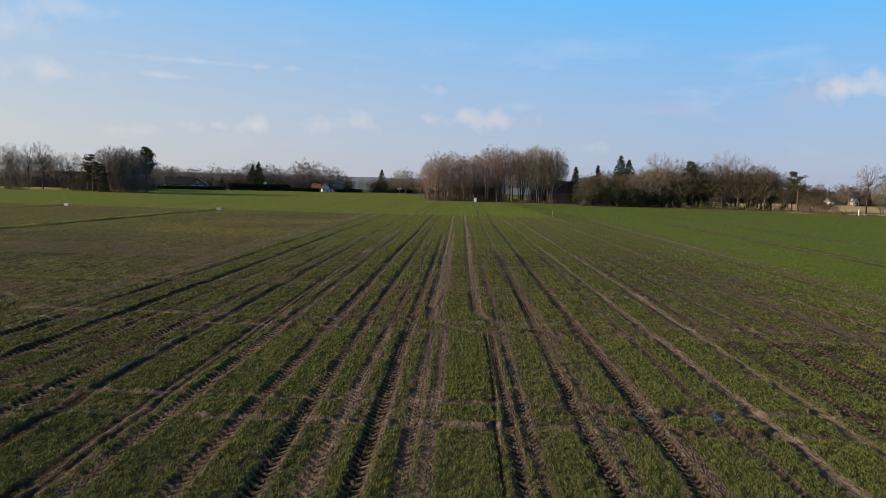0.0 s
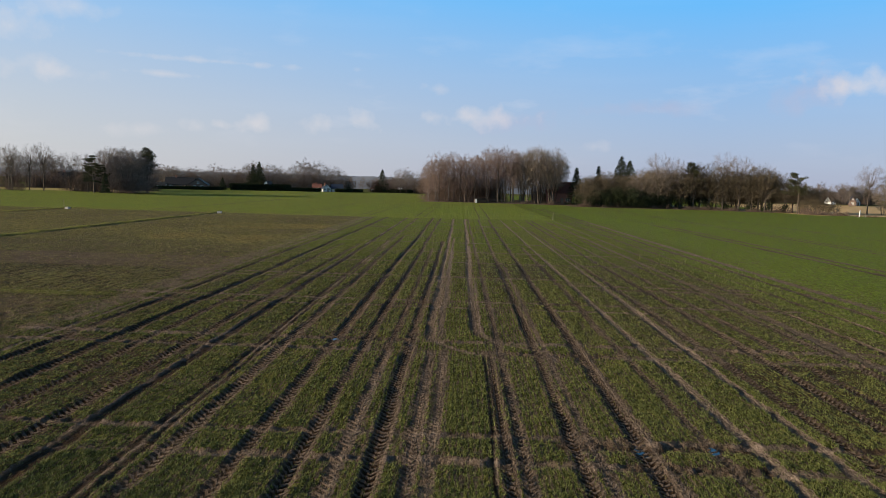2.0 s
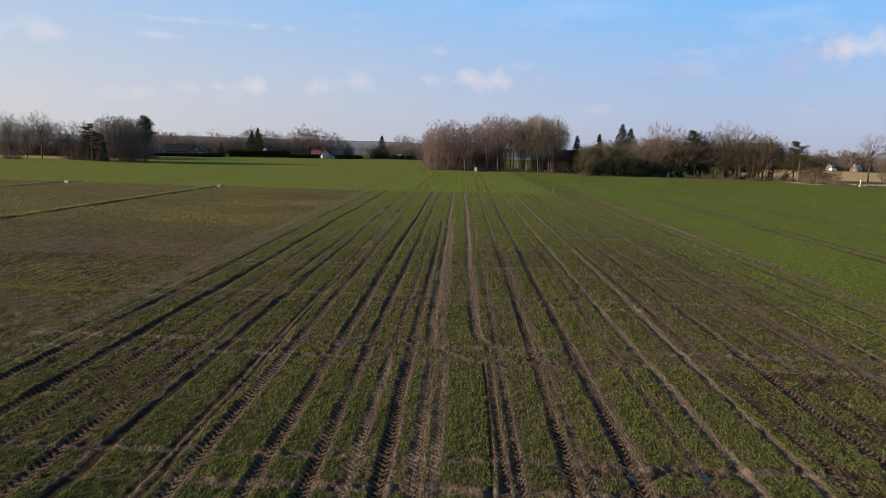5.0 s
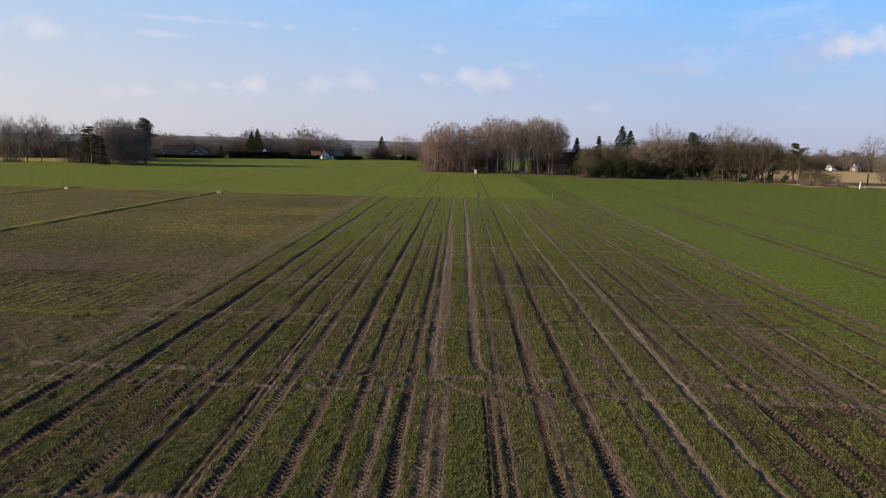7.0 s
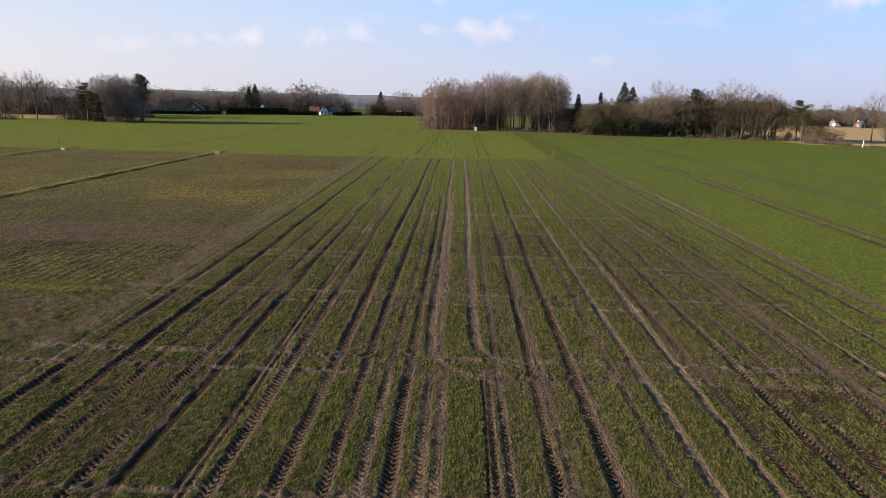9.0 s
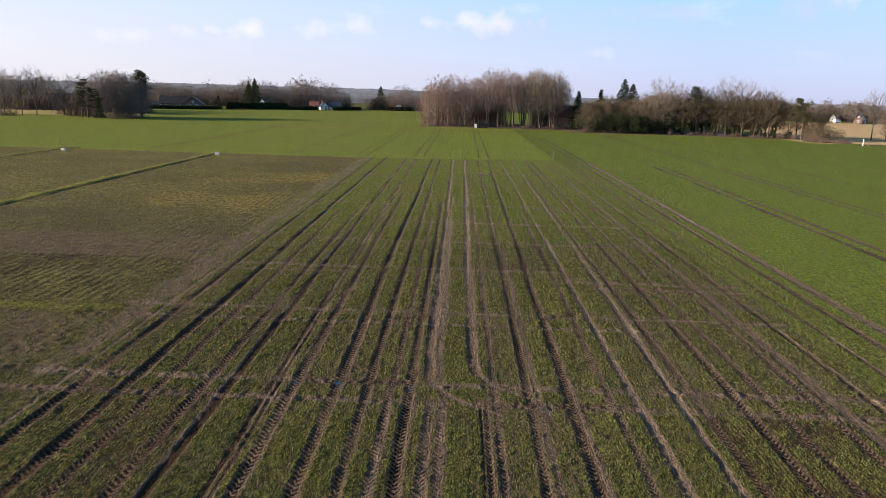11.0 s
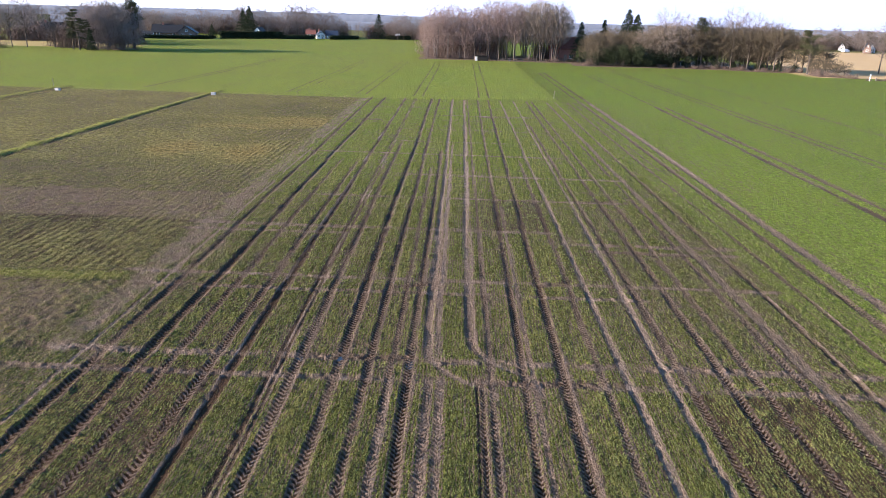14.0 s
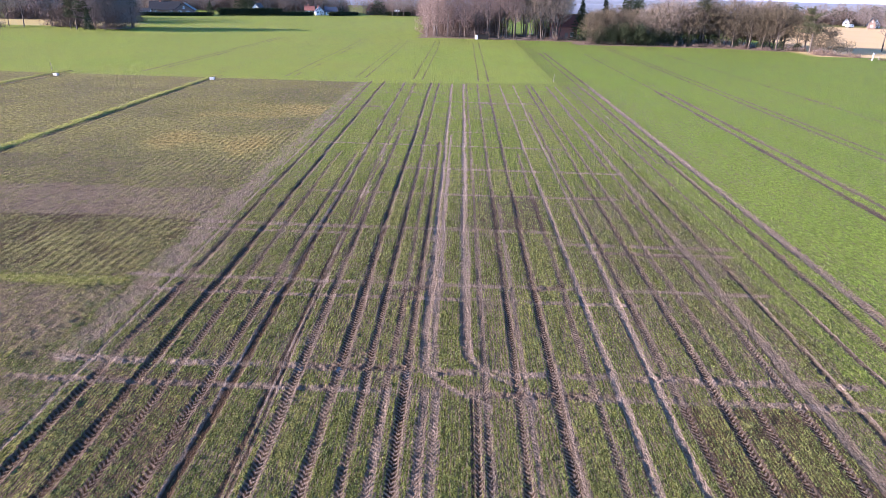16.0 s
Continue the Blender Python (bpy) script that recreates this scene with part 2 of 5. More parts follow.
    # painted shade in the gaps between plants and clods
    gap = n.math("MULTIPLY", n.ramp(n.noise(16, 3, 0.75, (1.0, 0.5, 1.0)), 0.53, 0.64), 0.62)
    colour = n.mix(gap, colour, n.mix(0.25, (0.016, 0.013, 0.007), colour))
    colour = n.mix(n.attr("straw"), colour, straw)
    rough = n.math("ADD", n.math("ADD", n.math("MULTIPLY", fine, 0.5), n.math("MULTIPLY", row, 0.5)), n.math("ADD", n.math("MULTIPLY", clod, 0.35), n.math("ADD", n.math("MULTIPLY", mottle, 0.28), n.math("ADD", n.math("MULTIPLY", lug, 0.34), n.math("MULTIPLY", furrow, 0.30)))))
    n.bump(rough, 1.0, 0.12)
    return n.done(colour, n.math("SUBTRACT", 0.95, n.math("MULTIPLY", n.attr("wet"), 0.30)))


def leaf_material(name, a, b, rough=0.75, tint=None):
    n = Nodes(name, rough, 0.10)
    c = n.mix(n.island(), a, b)
    return n.done(n.mix(n.math("MULTIPLY", n.each(), 0.55 if tint else 0.3), c, tint or tuple(v * 1.4 for v in b)))


def bark_material(name, a, b, scale=3.0):
    n = Nodes(name, 0.9, 0.15)
    v = n.noise(scale, 4, 0.7, (1, 1, 0.3))
    n.bump(v, 0.5, 0.05)
    c = n.mix(n.ramp(v, 0.35, 0.65), a, b)
    return n.done(n.mix(n.math("MULTIPLY", n.each(), 0.4), c, tuple(k * 0.6 for k in a)))


def plain_material(name, a, b, scale=2.0, rough=0.8, spec=0.3, stretch=None, bump=0.3):
    n = Nodes(name, rough, spec)
    v, w = n.noise(scale, 4, 0.65, stretch), n.noise(scale * 9, 3)
    n.bump(w, bump, 0.02)
    return n.done(n.mix(n.math("ADD", n.math("MULTIPLY", n.ramp(v, 0.3, 0.7), 0.7), n.math("MULTIPLY", w, 0.3)), a, b))


LUG = 0.215                            # spacing of tyre lugs
M_GROUND = ground_material()
M_BLADE = leaf_material("young_wheat_leaf", (0.020, 0.028, 0.006), (0.146, 0.158, 0.050))
M_STUBBLE = leaf_material("dry_plant_residue", (0.080, 0.068, 0.027), (0.240, 0.188, 0.084))
M_TWIG = leaf_material("bare_twig", (0.142, 0.102, 0.087), (0.250, 0.182, 0.156), 0.85, (0.152, 0.118, 0.104))
M_TWIG_OAK = leaf_material("dull_oak_twig", (0.070, 0.056, 0.037), (0.146, 0.116, 0.076), 0.85, (0.071, 0.060, 0.038))
M_TWIG_PALE = leaf_material("pale_grey_twig", (0.132, 0.106, 0.095), (0.230, 0.188, 0.166), 0.85, (0.128, 0.114, 0.101))
M_TWIG_RED = leaf_material("reddish_birch_twig", (0.126, 0.086, 0.072), (0.220, 0.160, 0.134), 0.85)
M_TWIG_FAR = leaf_material("dull_brown_twig", (0.112, 0.088, 0.078), (0.196, 0.154, 0.134), 0.85, (0.096, 0.084, 0.072))
M_TWIG_GREY = leaf_material("grey_green_twig", (0.136, 0.109, 0.084), (0.244, 0.196, 0.152), 0.85, (0.140, 0.116, 0.090))
M_BARK = bark_material("grey_brown_bark", (0.062, 0.050, 0.040), (0.132, 0.107, 0.086))
M_BIRCH = bark_material("pale_birch_bark", (0.096, 0.080, 0.067), (0.226, 0.200, 0.178), 1.2)
M_NEEDLE = leaf_material("dark_needles", (0.014, 0.022, 0.011), (0.036, 0.046, 0.021))
M_PINE = leaf_material("pine_needles", (0.027, 0.032, 0.016), (0.061, 0.062, 0.029))
M_IVY = leaf_material("evergreen_leaf", (0.011, 0.018, 0.008), (0.029, 0.035, 0.016))
M_BRUSH = leaf_material("dry_brush", (0.072, 0.051, 0.040), (0.152, 0.110, 0.086), 0.9)
# distance haze is painted into this canopy as pale blue-grey
M_FAR_HAZE = plain_material("hazed_far_wood_canopy", (0.140, 0.154, 0.186), (0.192, 0.206, 0.240), .12, 0.95, 0.1, None, .4)
M_ROOF_DARK = plain_material("dark_slate_tiles", (0.012, 0.013, 0.015), (0.025, 0.027, 0.032), 1.5, 0.6)
M_ROOF_BLUE = plain_material("blue_grey_tiles", (0.022, 0.031, 0.051), (0.043, 0.056, 0.085), 1.5, 0.5)
M_ROOF_RED = plain_material("red_clay_tiles", (0.136, 0.053, 0.039), (0.212, 0.085, 0.064), 1.5, 0.8)
M_BRICK = plain_material("red_brick", (0.221, 0.098, 0.072), (0.306, 0.149, 0.111), 2.5, 0.9)
M_BRICK_BROWN = plain_material("brown_brick", (0.111, 0.072, 0.055), (0.187, 0.128, 0.102), 2.5, 0.9)
M_RENDER = plain_material("white_render", (0.50, 0.49, 0.47), (0.62, 0.61, 0.59), 1.2, 0.9)
M_WHITE = plain_material("white_paint", (0.72, 0.72, 0.70), (0.84, 0.84, 0.82), 3.0, 0.6)
M_WOOD = plain_material("weathered_timber", (0.12, 0.095, 0.075), (0.24, 0.20, 0.165), 2.0, 0.85, 0.2, (6, 6, 0.6))
M_OLDWOOD = plain_material("dark_wet_timber", (0.030, 0.024, 0.020), (0.075, 0.062, 0.052), 2.0, 0.85, 0.2, (6, 6, 0.6))
M_CONCRETE = plain_material("pale_concrete", (0.30, 0.285, 0.26), (0.46, 0.44, 0.41), 4.0, 0.9)
M_DARK = plain_material("dark_tar_paper", (0.016, 0.014, 0.012), (0.034, 0.030, 0.026), 3.0, 0.95, 0.1)
M_METAL = plain_material("galvanised_metal", (0.30, 0.31, 0.32), (0.44, 0.45, 0.46), 4.0, 0.45, 0.5)


def glass_material():
    n = Nodes("window_glass", 0.08, 0.6)
    return n.done((0.03, 0.04, 0.05))


M_GLASS = glass_material()
M_WATER = Nodes("puddle_water", 0.06, 0.28).done((0.022, 0.018, 0.014))


# ---- mesh helpers ----
def fast_mesh(name, verts, faces, material, smooth=False):
    """A mesh from arrays of points and of equal-sided faces."""
    verts, faces = np.asarray(verts, np.float32), np.asarray(faces, np.int32)
    me = bpy.data.meshes.new(name)
    k = faces.shape[1]
    me.vertices.add(len(verts))
    me.vertices.foreach_set("co", verts.ravel())
    me.loops.add(faces.size)
    me.loops.foreach_set("vertex_index", faces.ravel())
    me.polygons.add(len(faces))
    me.polygons.foreach_set("loop_start", np.arange(0, faces.size, k, dtype=np.int32))
    me.polygons.foreach_set("use_smooth", np.full(len(faces), smooth))
    me.materials.append(material)
    me.update(calc_edges=True)
    return me


def part(name, bm, material, parent, label=""):
    me = bpy.data.meshes.new(name)
    bm.to_mesh(me)
    bm.free()
    me.materials.append(material)
    ob = new(name, me)
    ob.parent = parent
    return tagged(ob, label)


def mesh_part(name, me, parent, label=""):
    ob = new(name, me)
    ob.parent = parent
    return tagged(ob, label)


def thing(name, m, label, category, group="", kind=""):
    ob = new(name)
    ob.empty_display_size = 0.5
    ob.matrix_world = m
    return tagged(ob, label, category, group, kind)


def box(bm, x0, x1, y0, y1, z0, z1, bevel=0.0):
    made = bmesh.ops.create_cube(bm, size=1.0)["verts"]
    for v in made:
        v.co = Vector(((x0 + x1) / 2 + v.co.x * (x1 - x0), (y0 + y1) / 2 + v.co.y * (y1 - y0), (z0 + z1) / 2 + v.co.z * (z1 - z0)))
    if bevel:
        edges = {e for v in made for e in v.link_edges}
        bmesh.ops.bevel(bm, geom=list(edges), offset=bevel, segments=1, affect="EDGES")
    return bm


def a_box(*size, bevel=0.0):
    return box(bmesh.new(), *size, bevel=bevel)


# ---- ground ----
def value_noise(x, y, cell, seed):
    """Smooth noise in 0..1 over a lattice with that cell."""
    table = np.random.default_rng(seed).random((256, 256)).astype(np.float32)
    u, v = x / cell, y / cell
    i, j = np.floor(u).astype(np.int64), np.floor(v).astype(np.int64)
    fu, fv = u - i, v - j
    fu, fv = fu * fu * (3 - 2 * fu), fv * fv * (3 - 2 * fv)
    i0, j0, i1, j1 = i & 255, j & 255, (i + 1) & 255, (j + 1) & 255
    return (table[i0, j0] * (1 - fu) + table[i1, j0] * fu) * (1 - fv) + (table[i0, j1] * (1 - fu) + table[i1, j1] * fu) * fv


def step(a, b, v):
    t = np.clip((v - a) / (b - a), 0, 1)
    return t * t * (3 - 2 * t)


def inside(a, b, v, soft):
    return step(a - soft, a + soft, v) * (1 - step(b - soft, b + soft, v))


FIELD_END = 112.0                      # the trial plots end here, the far crop begins
END = FIELD_END - 1
# wheel ruts along y: kind, place across at y = 20, lean to the side per metre, half width, depth, wetness, from y, to y
RUTS = [("tread", -12.70, -.0130, .21, .11, .70, 4, END), ("bare", -13.46, -.0105, .09, .045, 0, 4, END), ("tread", -11.08, -.0080, .25, .14, .95, 4, END),
        ("tread", -9.96, -.0060, .17, .08, .75, 4, 60), ("tread", -8.48, -.0060, .19, .09, .80, 4, 60), ("smooth", -7.59, -.0105, .20, .085, .95, 4, END),
        ("thin", -6.18, -.0100, .12, .07, .8, 4, END), ("thin", -5.93, -.0100, .09, .06, .7, 4, END), ("tread", -5.42, -.0060, .20, .09, .65, 4, 70),
        ("tread", -3.93, -.0058, .23, .13, .95, 4, END), ("tread", -2.80, -.0050, .18, .10, .85, 4, END), ("tread", -2.02, -.0030, .14, .07, .65, 4, 58),
        ("tread", -1.33, -.0042, .20, .12, .9, 4, 66), ("worn", -1.92, 0, .16, .03, 0, 4, 21.8), ("worn", -.58, 0, .17, .06, .35, 4, 21.8), ("worn", -.18, 0, .15, .04, 0, 4, 21.8),
        ("turn", -.74, -.0052, .22, .12, .22, 20.8, END), ("turn", .84, -.0025, .20, .11, .15, 20.8, END), ("turn", -.36, -.0040, .15, .04, .0, 24, 70), ("turn", 1.10, -.003, .06, .04, .2, 24, END),
        ("thin", 1.05, 0, .055, .13, .8, 8.5, 21.9), ("tread", 1.30, 0, .13, .09, .75, 8, 21.9), ("tread", 1.62, -.0060, .13, .07, .35, 4, END),
        ("tread", 2.78, -.0005, .17, .12, .95, 4, END), ("worn", 3.14, 0, .11, .035, .1, 4, 46), ("tread", 4.15, .0025, .21, .13, .95, 4, END), ("worn", 4.42, 0, .09, .03, 0, 4, 24),
        ("tread", 5.64, 0, .15, .055, .55, 4, 62), ("bare", 6.48, -.0022, .17, .078, 0, 4, END), ("bare", 7.99, .0040, .16, .078, 0, 4, END),
        ("tread", 8.57, .0010, .17, .08, .60, 4, 85), ("tread", 10.04, .0030, .18, .09, .65, 4, END), ("tread", 11.13, .0010, .17, .08, .60, 4, END), ("tread", 12.72, 0, .16, .065, .45, 4, 75),
        ("bare", 13.40, .0010, .26, .030, 0, 4, END), ("thin", 14.85, 0, .14, .08, .45, 4, END), ("thin", 16.80, 0, .11, .05, .4, 20, END), ("thin", 17.6, .002, .05, .03, .3, 60, END),
        ("tread", 18.58, .0045, .21, .09, .50, 14, END), ("tread", 19.82, .0060, .31, .10, .30, 14, END), ("thin", 25.4, .002, .05, .03, .3, 30, 90),
        ("tread", 28.75, .0160, .28, .13, .65, 26, 110), ("tread", 30.05, .0180, .28, .09, .35, 26, 110)]
TRAMS = [(-28.3, .20, .07), (-26.8, .20, .07), (-17.0, .17, .07), (-15.4, .17, .07), (-7.6, .20, .10), (-6.1, .20, .10), (3.1, .21, .10), (4.7, .21, .10),
         (39.4, .26, .05), (40.9, .32, .06), (51.6, .34, .07), (64.0, .30, .05), (-39.5, .22, .07), (-41.0, .22, .07), (-50.5, .25, .07), (-52.0, .25, .07)]
# trodden paths across the plots: y, half width, from x, to x
CROSS = [(12.9, .18, -16, 16), (14.3, .15, -16, 16), (21.7, .20, -16, 16), (23.2, .24, -16, 16), (29.8, .18, -16, 9), (31.5, .20, -16, 16), (38.0, .26, 5.5, 16), (36.8, .20, 7.5, 16),
         (40.0, .28, -16, 6), (38.7, .18, -16, -6), (47.7, .22, -10, 12), (55.3, .26, -5, 14), (64.2, .20, -14, 10), (71.2, .16, -6, 9), (79.3, .18, -8, 9), (91.9, .28, -3, 10), (99, .2, -14, 9)]
SCUFFS = [(4.2, 6.0, 31.1, .55), (-2.6, -.7, 30.4, .35), (7.6, 13.6, 36.8, -.05), (-5.4, -1.2, 23.2, .02), (1.9, 5.4, 21.75, .0), (8.3, 11.2, 47.9, .1), (2.4, 6.4, 13.9, .05), (3.6, 6.6, 12.9, .03), (17.8, 19.6, 60, .3), (3.2, 8.4, 64.2, .05), (1.6, 8.3, 91.0, .1), (-13.5, -9.5, 86, .05)]
DITCHES = [-38.3, -63.2]


def lay_field(x, y):
    """Height of the ground and what grows on it, at the places x, y."""
    x, y = np.asarray(x, np.float64), np.asarray(y, np.float64)
    n1, n2 = value_noise(x, y, 0.09, 1), value_noise(x, y, 0.27, 2)
    n3, n4, n5 = value_noise(x, y, 1.1, 3), value_noise(x, y, 4.5, 4), value_noise(x, y, 22.0, 5)
    reach = np.clip(1.3 - y / 90, 0.15, 1)
    yf = y - .2 * np.clip(x, -12, 16) + .8 * (n3 - .5)
    left = (x < -15.6) * (y > 22.4 + n3) * (1 - step(FIELD_END - .5, FIELD_END + .5, yf))
    right = (x > 15.7 + .5 * (n3 - .5)) * 1.0
    far = (yf > FIELD_END) * (right < .5)
    plot_id = np.floor(x / 1.5) * 17 + np.floor((y - 4.9) / 8.7) * 31
    vary = np.abs(np.sin(plot_id * 12.9898) * 43758.5453) % 1.0
    crop = 0.50 + 0.18 * vary + 0.22 * (n3 - .5) + 0.15 * (n4 - .5) + .25 * (n2 - .5)
    dry = 0.10 + 0.25 * (vary > 0.82) + 0.0 * x
    crop = crop + .04 + .16 * step(30, 62, y)
    dull = inside(8.5, 13.2, x, .1) * inside(5, 21.4, y, .1) + inside(1.7, 6.0, x, .1) * inside(40.4, 47.6, y, .1) * .8
    dull = dull + .75 * inside(-12.9, -7.9, x, .3) * inside(5, 22.4, y, .1) + .4 * inside(-12.9, -7.9, x, .3) * inside(23.6, 31, y, .1) + .25 * inside(-5.2, -1.6, x, .2) * inside(24, 30, y, .2)
    crop, dry = crop - 0.24 * dull, dry + 0.20 * dull
    lush, pale, wet, straw, phase, tread_, verge = np.zeros_like(x), np.zeros_like(x), .85 * dull, *(np.zeros_like(x) for k in range(4))
    pale = pale + .28 * step(36, 62, y) * n2 * (y < FIELD_END + 6)
    # stubble and sparse plots left of the wheat
    lcrop = 0.60 + 0.22 * (n4 - .5) + 0.3 * (n3 - .5) + .3 * (n2 - .5)
    ldry = 0.42 + 0.5 * (n4 - .5)
    lcrop = lcrop - 0.30 * inside(40.8, 47.6, y + n3, .5) + 0.3 * inside(30.3, 31.3, y + .6 * n3, .2) - 0.22 * inside(23.5, 29.8, y, .5) + 0.12 * (y > 56)
    orange = inside(78, 87, y + 3 * n3, 1.5) * step(-36, -22, x) + 0.9 * inside(60, 68, y + 3 * n3, 2) * inside(-28, -18, x, 2)
    ldry = np.clip(ldry + 0.35 * (y > 56) * n5 + .45 * orange, 0, 1) * (1 - .6 * inside(29.6, 31.6, y + .6 * n3, .3))
    lcrop = lcrop + 0.3 * orange
    fallow = inside(40.8, 47.6, y + n3, .5) + inside(23.5, 29.4, y, .5)
    pale, wet = pale + .14 * fallow * left * n2, .45 * left * (1 - n2) + wet
    ldry, lcrop = ldry + .2 * inside(32.2, 40.5, y, .4), lcrop - .10 * inside(32.2, 40.5, y, .4)
    wet = wet + .8 * left * inside(31.8, 40.6, y + .4 * n3, .3) + .25 * left * inside(48, 62, y + n3, .6)
    verge = verge + .45 * left * inside(30.4, 31.2, y + .6 * n3, .2)
    crop, dry = np.where(left > .5, lcrop, crop), np.where(left > .5, ldry, dry)
    # bare strip between the two
    bare = inside(-15.3, -14.0, x + .006 * (y - 40) + .8 * (n3 - .5), .3) * (yf < FIELD_END) * step(21, 24, y)
    crop, pale = crop - 0.4 * bare, pale + 0.30 * bare * n2
    # dense crop on the far side and to the right
    crop = np.where((far > .5) | (right > .5), 0.86 + 0.14 * (n4 - .5) - (right > .5) * (.03 + 0.13 * step(27, 15.7, x) * (y < FIELD_END) * (.5 + n4)), crop)
    dry = np.where((far > .5) | (right > .5), 0.06 + 0.14 * n5, dry)
    lush = np.where(right > .5, .48 + .42 * step(15.6, 25, x + 3 * n4) + .10 * n5, np.where(far > .5, 0.95 - .15 * (x > 14.6), .42 * step(34, 70, y) * (1 - left) + .25 * step(70, 106, y) * (1 - left)))
    verge = verge + .18 * far * (.6 + .8 * n5) * (1 - step(400, 450, y))
    fine = np.clip(1.4 - np.abs(x) / 45, .3, 1)
    z = 0.050 * (n1 - .5) * fine + 0.030 * (n2 - .5) * (1 + 1.3 * left) * fine + 0.06 * (n3 - .5)
    z = z * reach + 0.5 * (n5 - .5) * step(120, 260, y)
    plough = left * (.25 + .30 * inside(31.8, 41, y, .5) + .20 * (y > 47)) * (.2 + 1.1 * n4)
    # paths across the plots
    for yc, half, x0, x1 in CROSS:
        d = np.abs(y + 0.25 * (n3 - .5) + .05 * (n2 - .5) - yc) / half
        on = np.clip(1.45 - d, 0, 1) * inside(x0, x1, x, .6) * np.clip(1.5 * n3 + .9 * (n2 - .5), 0, 1)
        crop, pale, z = crop - 0.75 * on, pale + 0.42 * on * n2, z - 0.02 * on + .06 * on * (n2 - .5) + .04 * on * (n1 - .5)
    # short wet furrows where wheels turned across the rows
    for x0, x1, yc, slope in SCUFFS:
        d = np.abs(y - yc - slope * (x - x0) + .25 * (n3 - .5) + .12 * (n2 - .5)) / .22
        on = np.clip(1.4 - d, 0, 1) * inside(x0, x1, x, .15) * (.4 + .6 * n2)
        z, crop, wet = z - .06 * on + .10 * on * (n1 - .5), crop - .8 * on, wet + .65 * on
    # wheel ruts
    def rut(k, kind, xc, lean, wide, deep, damp, y0, y1):
        tread = kind in ("tread", "turn", "worn")
        half = wide * .72 * (1 - (.38 if 1.2 < xc < 5 else 0 if xc > 14 else .26) * step(26, 55, y))
        near = (np.abs(x - xc - lean * (y - 20)) < (2.6 if kind == "turn" else wide * 2 + 0.3)) & (y > y0 - 2) & (y < y1 + 2)
        if not near.any():
            return
        px, py = x[near], y[near]
        mid = xc + lean * (py - 20) + 0.10 * (value_noise(py, py * 0 + k, 9.0, 7 + k) - .5) + .03 * (value_noise(py, py * 0 + k, 1.2, 8) - .5)
        if kind == "turn":
            mid = mid + .10 * step(26.5, 23.8, py) + 1.75 * np.clip(((23.7 if xc < .5 else 24.6) - py) / 2.3, 0, 1.2) ** 1.7
        a = np.abs(px - mid)
        half = half[near]
        # right half faces the low sun; the rim colours below paint it lit
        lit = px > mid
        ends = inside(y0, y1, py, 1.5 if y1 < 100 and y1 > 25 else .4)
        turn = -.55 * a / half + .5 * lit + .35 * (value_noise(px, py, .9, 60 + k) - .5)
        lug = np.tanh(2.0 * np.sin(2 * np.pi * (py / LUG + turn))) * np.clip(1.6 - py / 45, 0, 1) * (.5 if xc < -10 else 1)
        fade = np.clip(.42 + .95 * value_noise(px * .2, py, 2.6, 20 + k) * (.45 + 1.0 * value_noise(px * .2, py, 11.0, 40 + k)), 0, 1.15)
        if kind == "turn":
            fade = (.4 + .6 * fade) * (1 - .35 * step(24.0, 22.8, py))
        if kind in ("bare", "smooth"):
            fade = .80 + .2 * fade
        fade = fade + (.85 - fade) * .75 * step(24, 50, py)
        edge = half * (.80 + .30 * fade + (.16 * lug if tread else 0) + (.06 if kind in ("smooth", "bare") else .16) * (n2[near] + n1[near] - 1))
        inner = np.clip((edge * 1.15 - a) / (edge * .32), 0, 1) * ends
        rim = np.clip(1 - np.abs(a - edge * 1.35) / (half * .50), 0, 1) * ends
        shallow = np.clip(1.30 - py / 160, .55, 1)
        z[near] = z[near] * (1 - .5 * inner) - ((.35 if tread else .48) + (.08 if 1.2 < xc < 5 else .16) * step(24, 42, py)) * deep * inner * fade * shallow + deep * np.where(lit, .16, .14) * rim * fade * (.4 + 1.2 * n2[near]) \
            + (.024 * lug * (inner + .6 * rim) * (.35 + .65 * fade) if tread else 0)
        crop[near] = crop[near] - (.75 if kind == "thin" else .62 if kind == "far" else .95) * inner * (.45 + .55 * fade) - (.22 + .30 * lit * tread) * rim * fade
        if kind == "smooth":
            wet[near] += damp * inner
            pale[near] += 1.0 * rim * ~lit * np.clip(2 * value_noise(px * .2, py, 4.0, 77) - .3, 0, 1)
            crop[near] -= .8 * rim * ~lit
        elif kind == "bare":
            # sunlight painted pale on the right rim, shade painted dark on the left
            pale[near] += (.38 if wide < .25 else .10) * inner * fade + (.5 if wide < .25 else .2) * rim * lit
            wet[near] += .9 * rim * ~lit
        elif kind == "far":
            wet[near] += damp * inner * fade
        elif kind == "thin":
            wet[near] += damp * inner
            # right rim painted pale as if sunlit
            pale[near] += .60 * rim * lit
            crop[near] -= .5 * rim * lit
        else:
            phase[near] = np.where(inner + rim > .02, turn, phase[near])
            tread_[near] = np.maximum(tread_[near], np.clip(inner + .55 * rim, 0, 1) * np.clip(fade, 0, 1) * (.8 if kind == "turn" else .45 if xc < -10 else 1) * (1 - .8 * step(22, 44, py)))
            # sunlit look of the right rim painted in as pale, yellowed soil
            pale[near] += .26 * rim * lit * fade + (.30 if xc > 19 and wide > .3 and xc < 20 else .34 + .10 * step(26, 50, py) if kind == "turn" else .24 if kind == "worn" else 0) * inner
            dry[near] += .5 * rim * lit
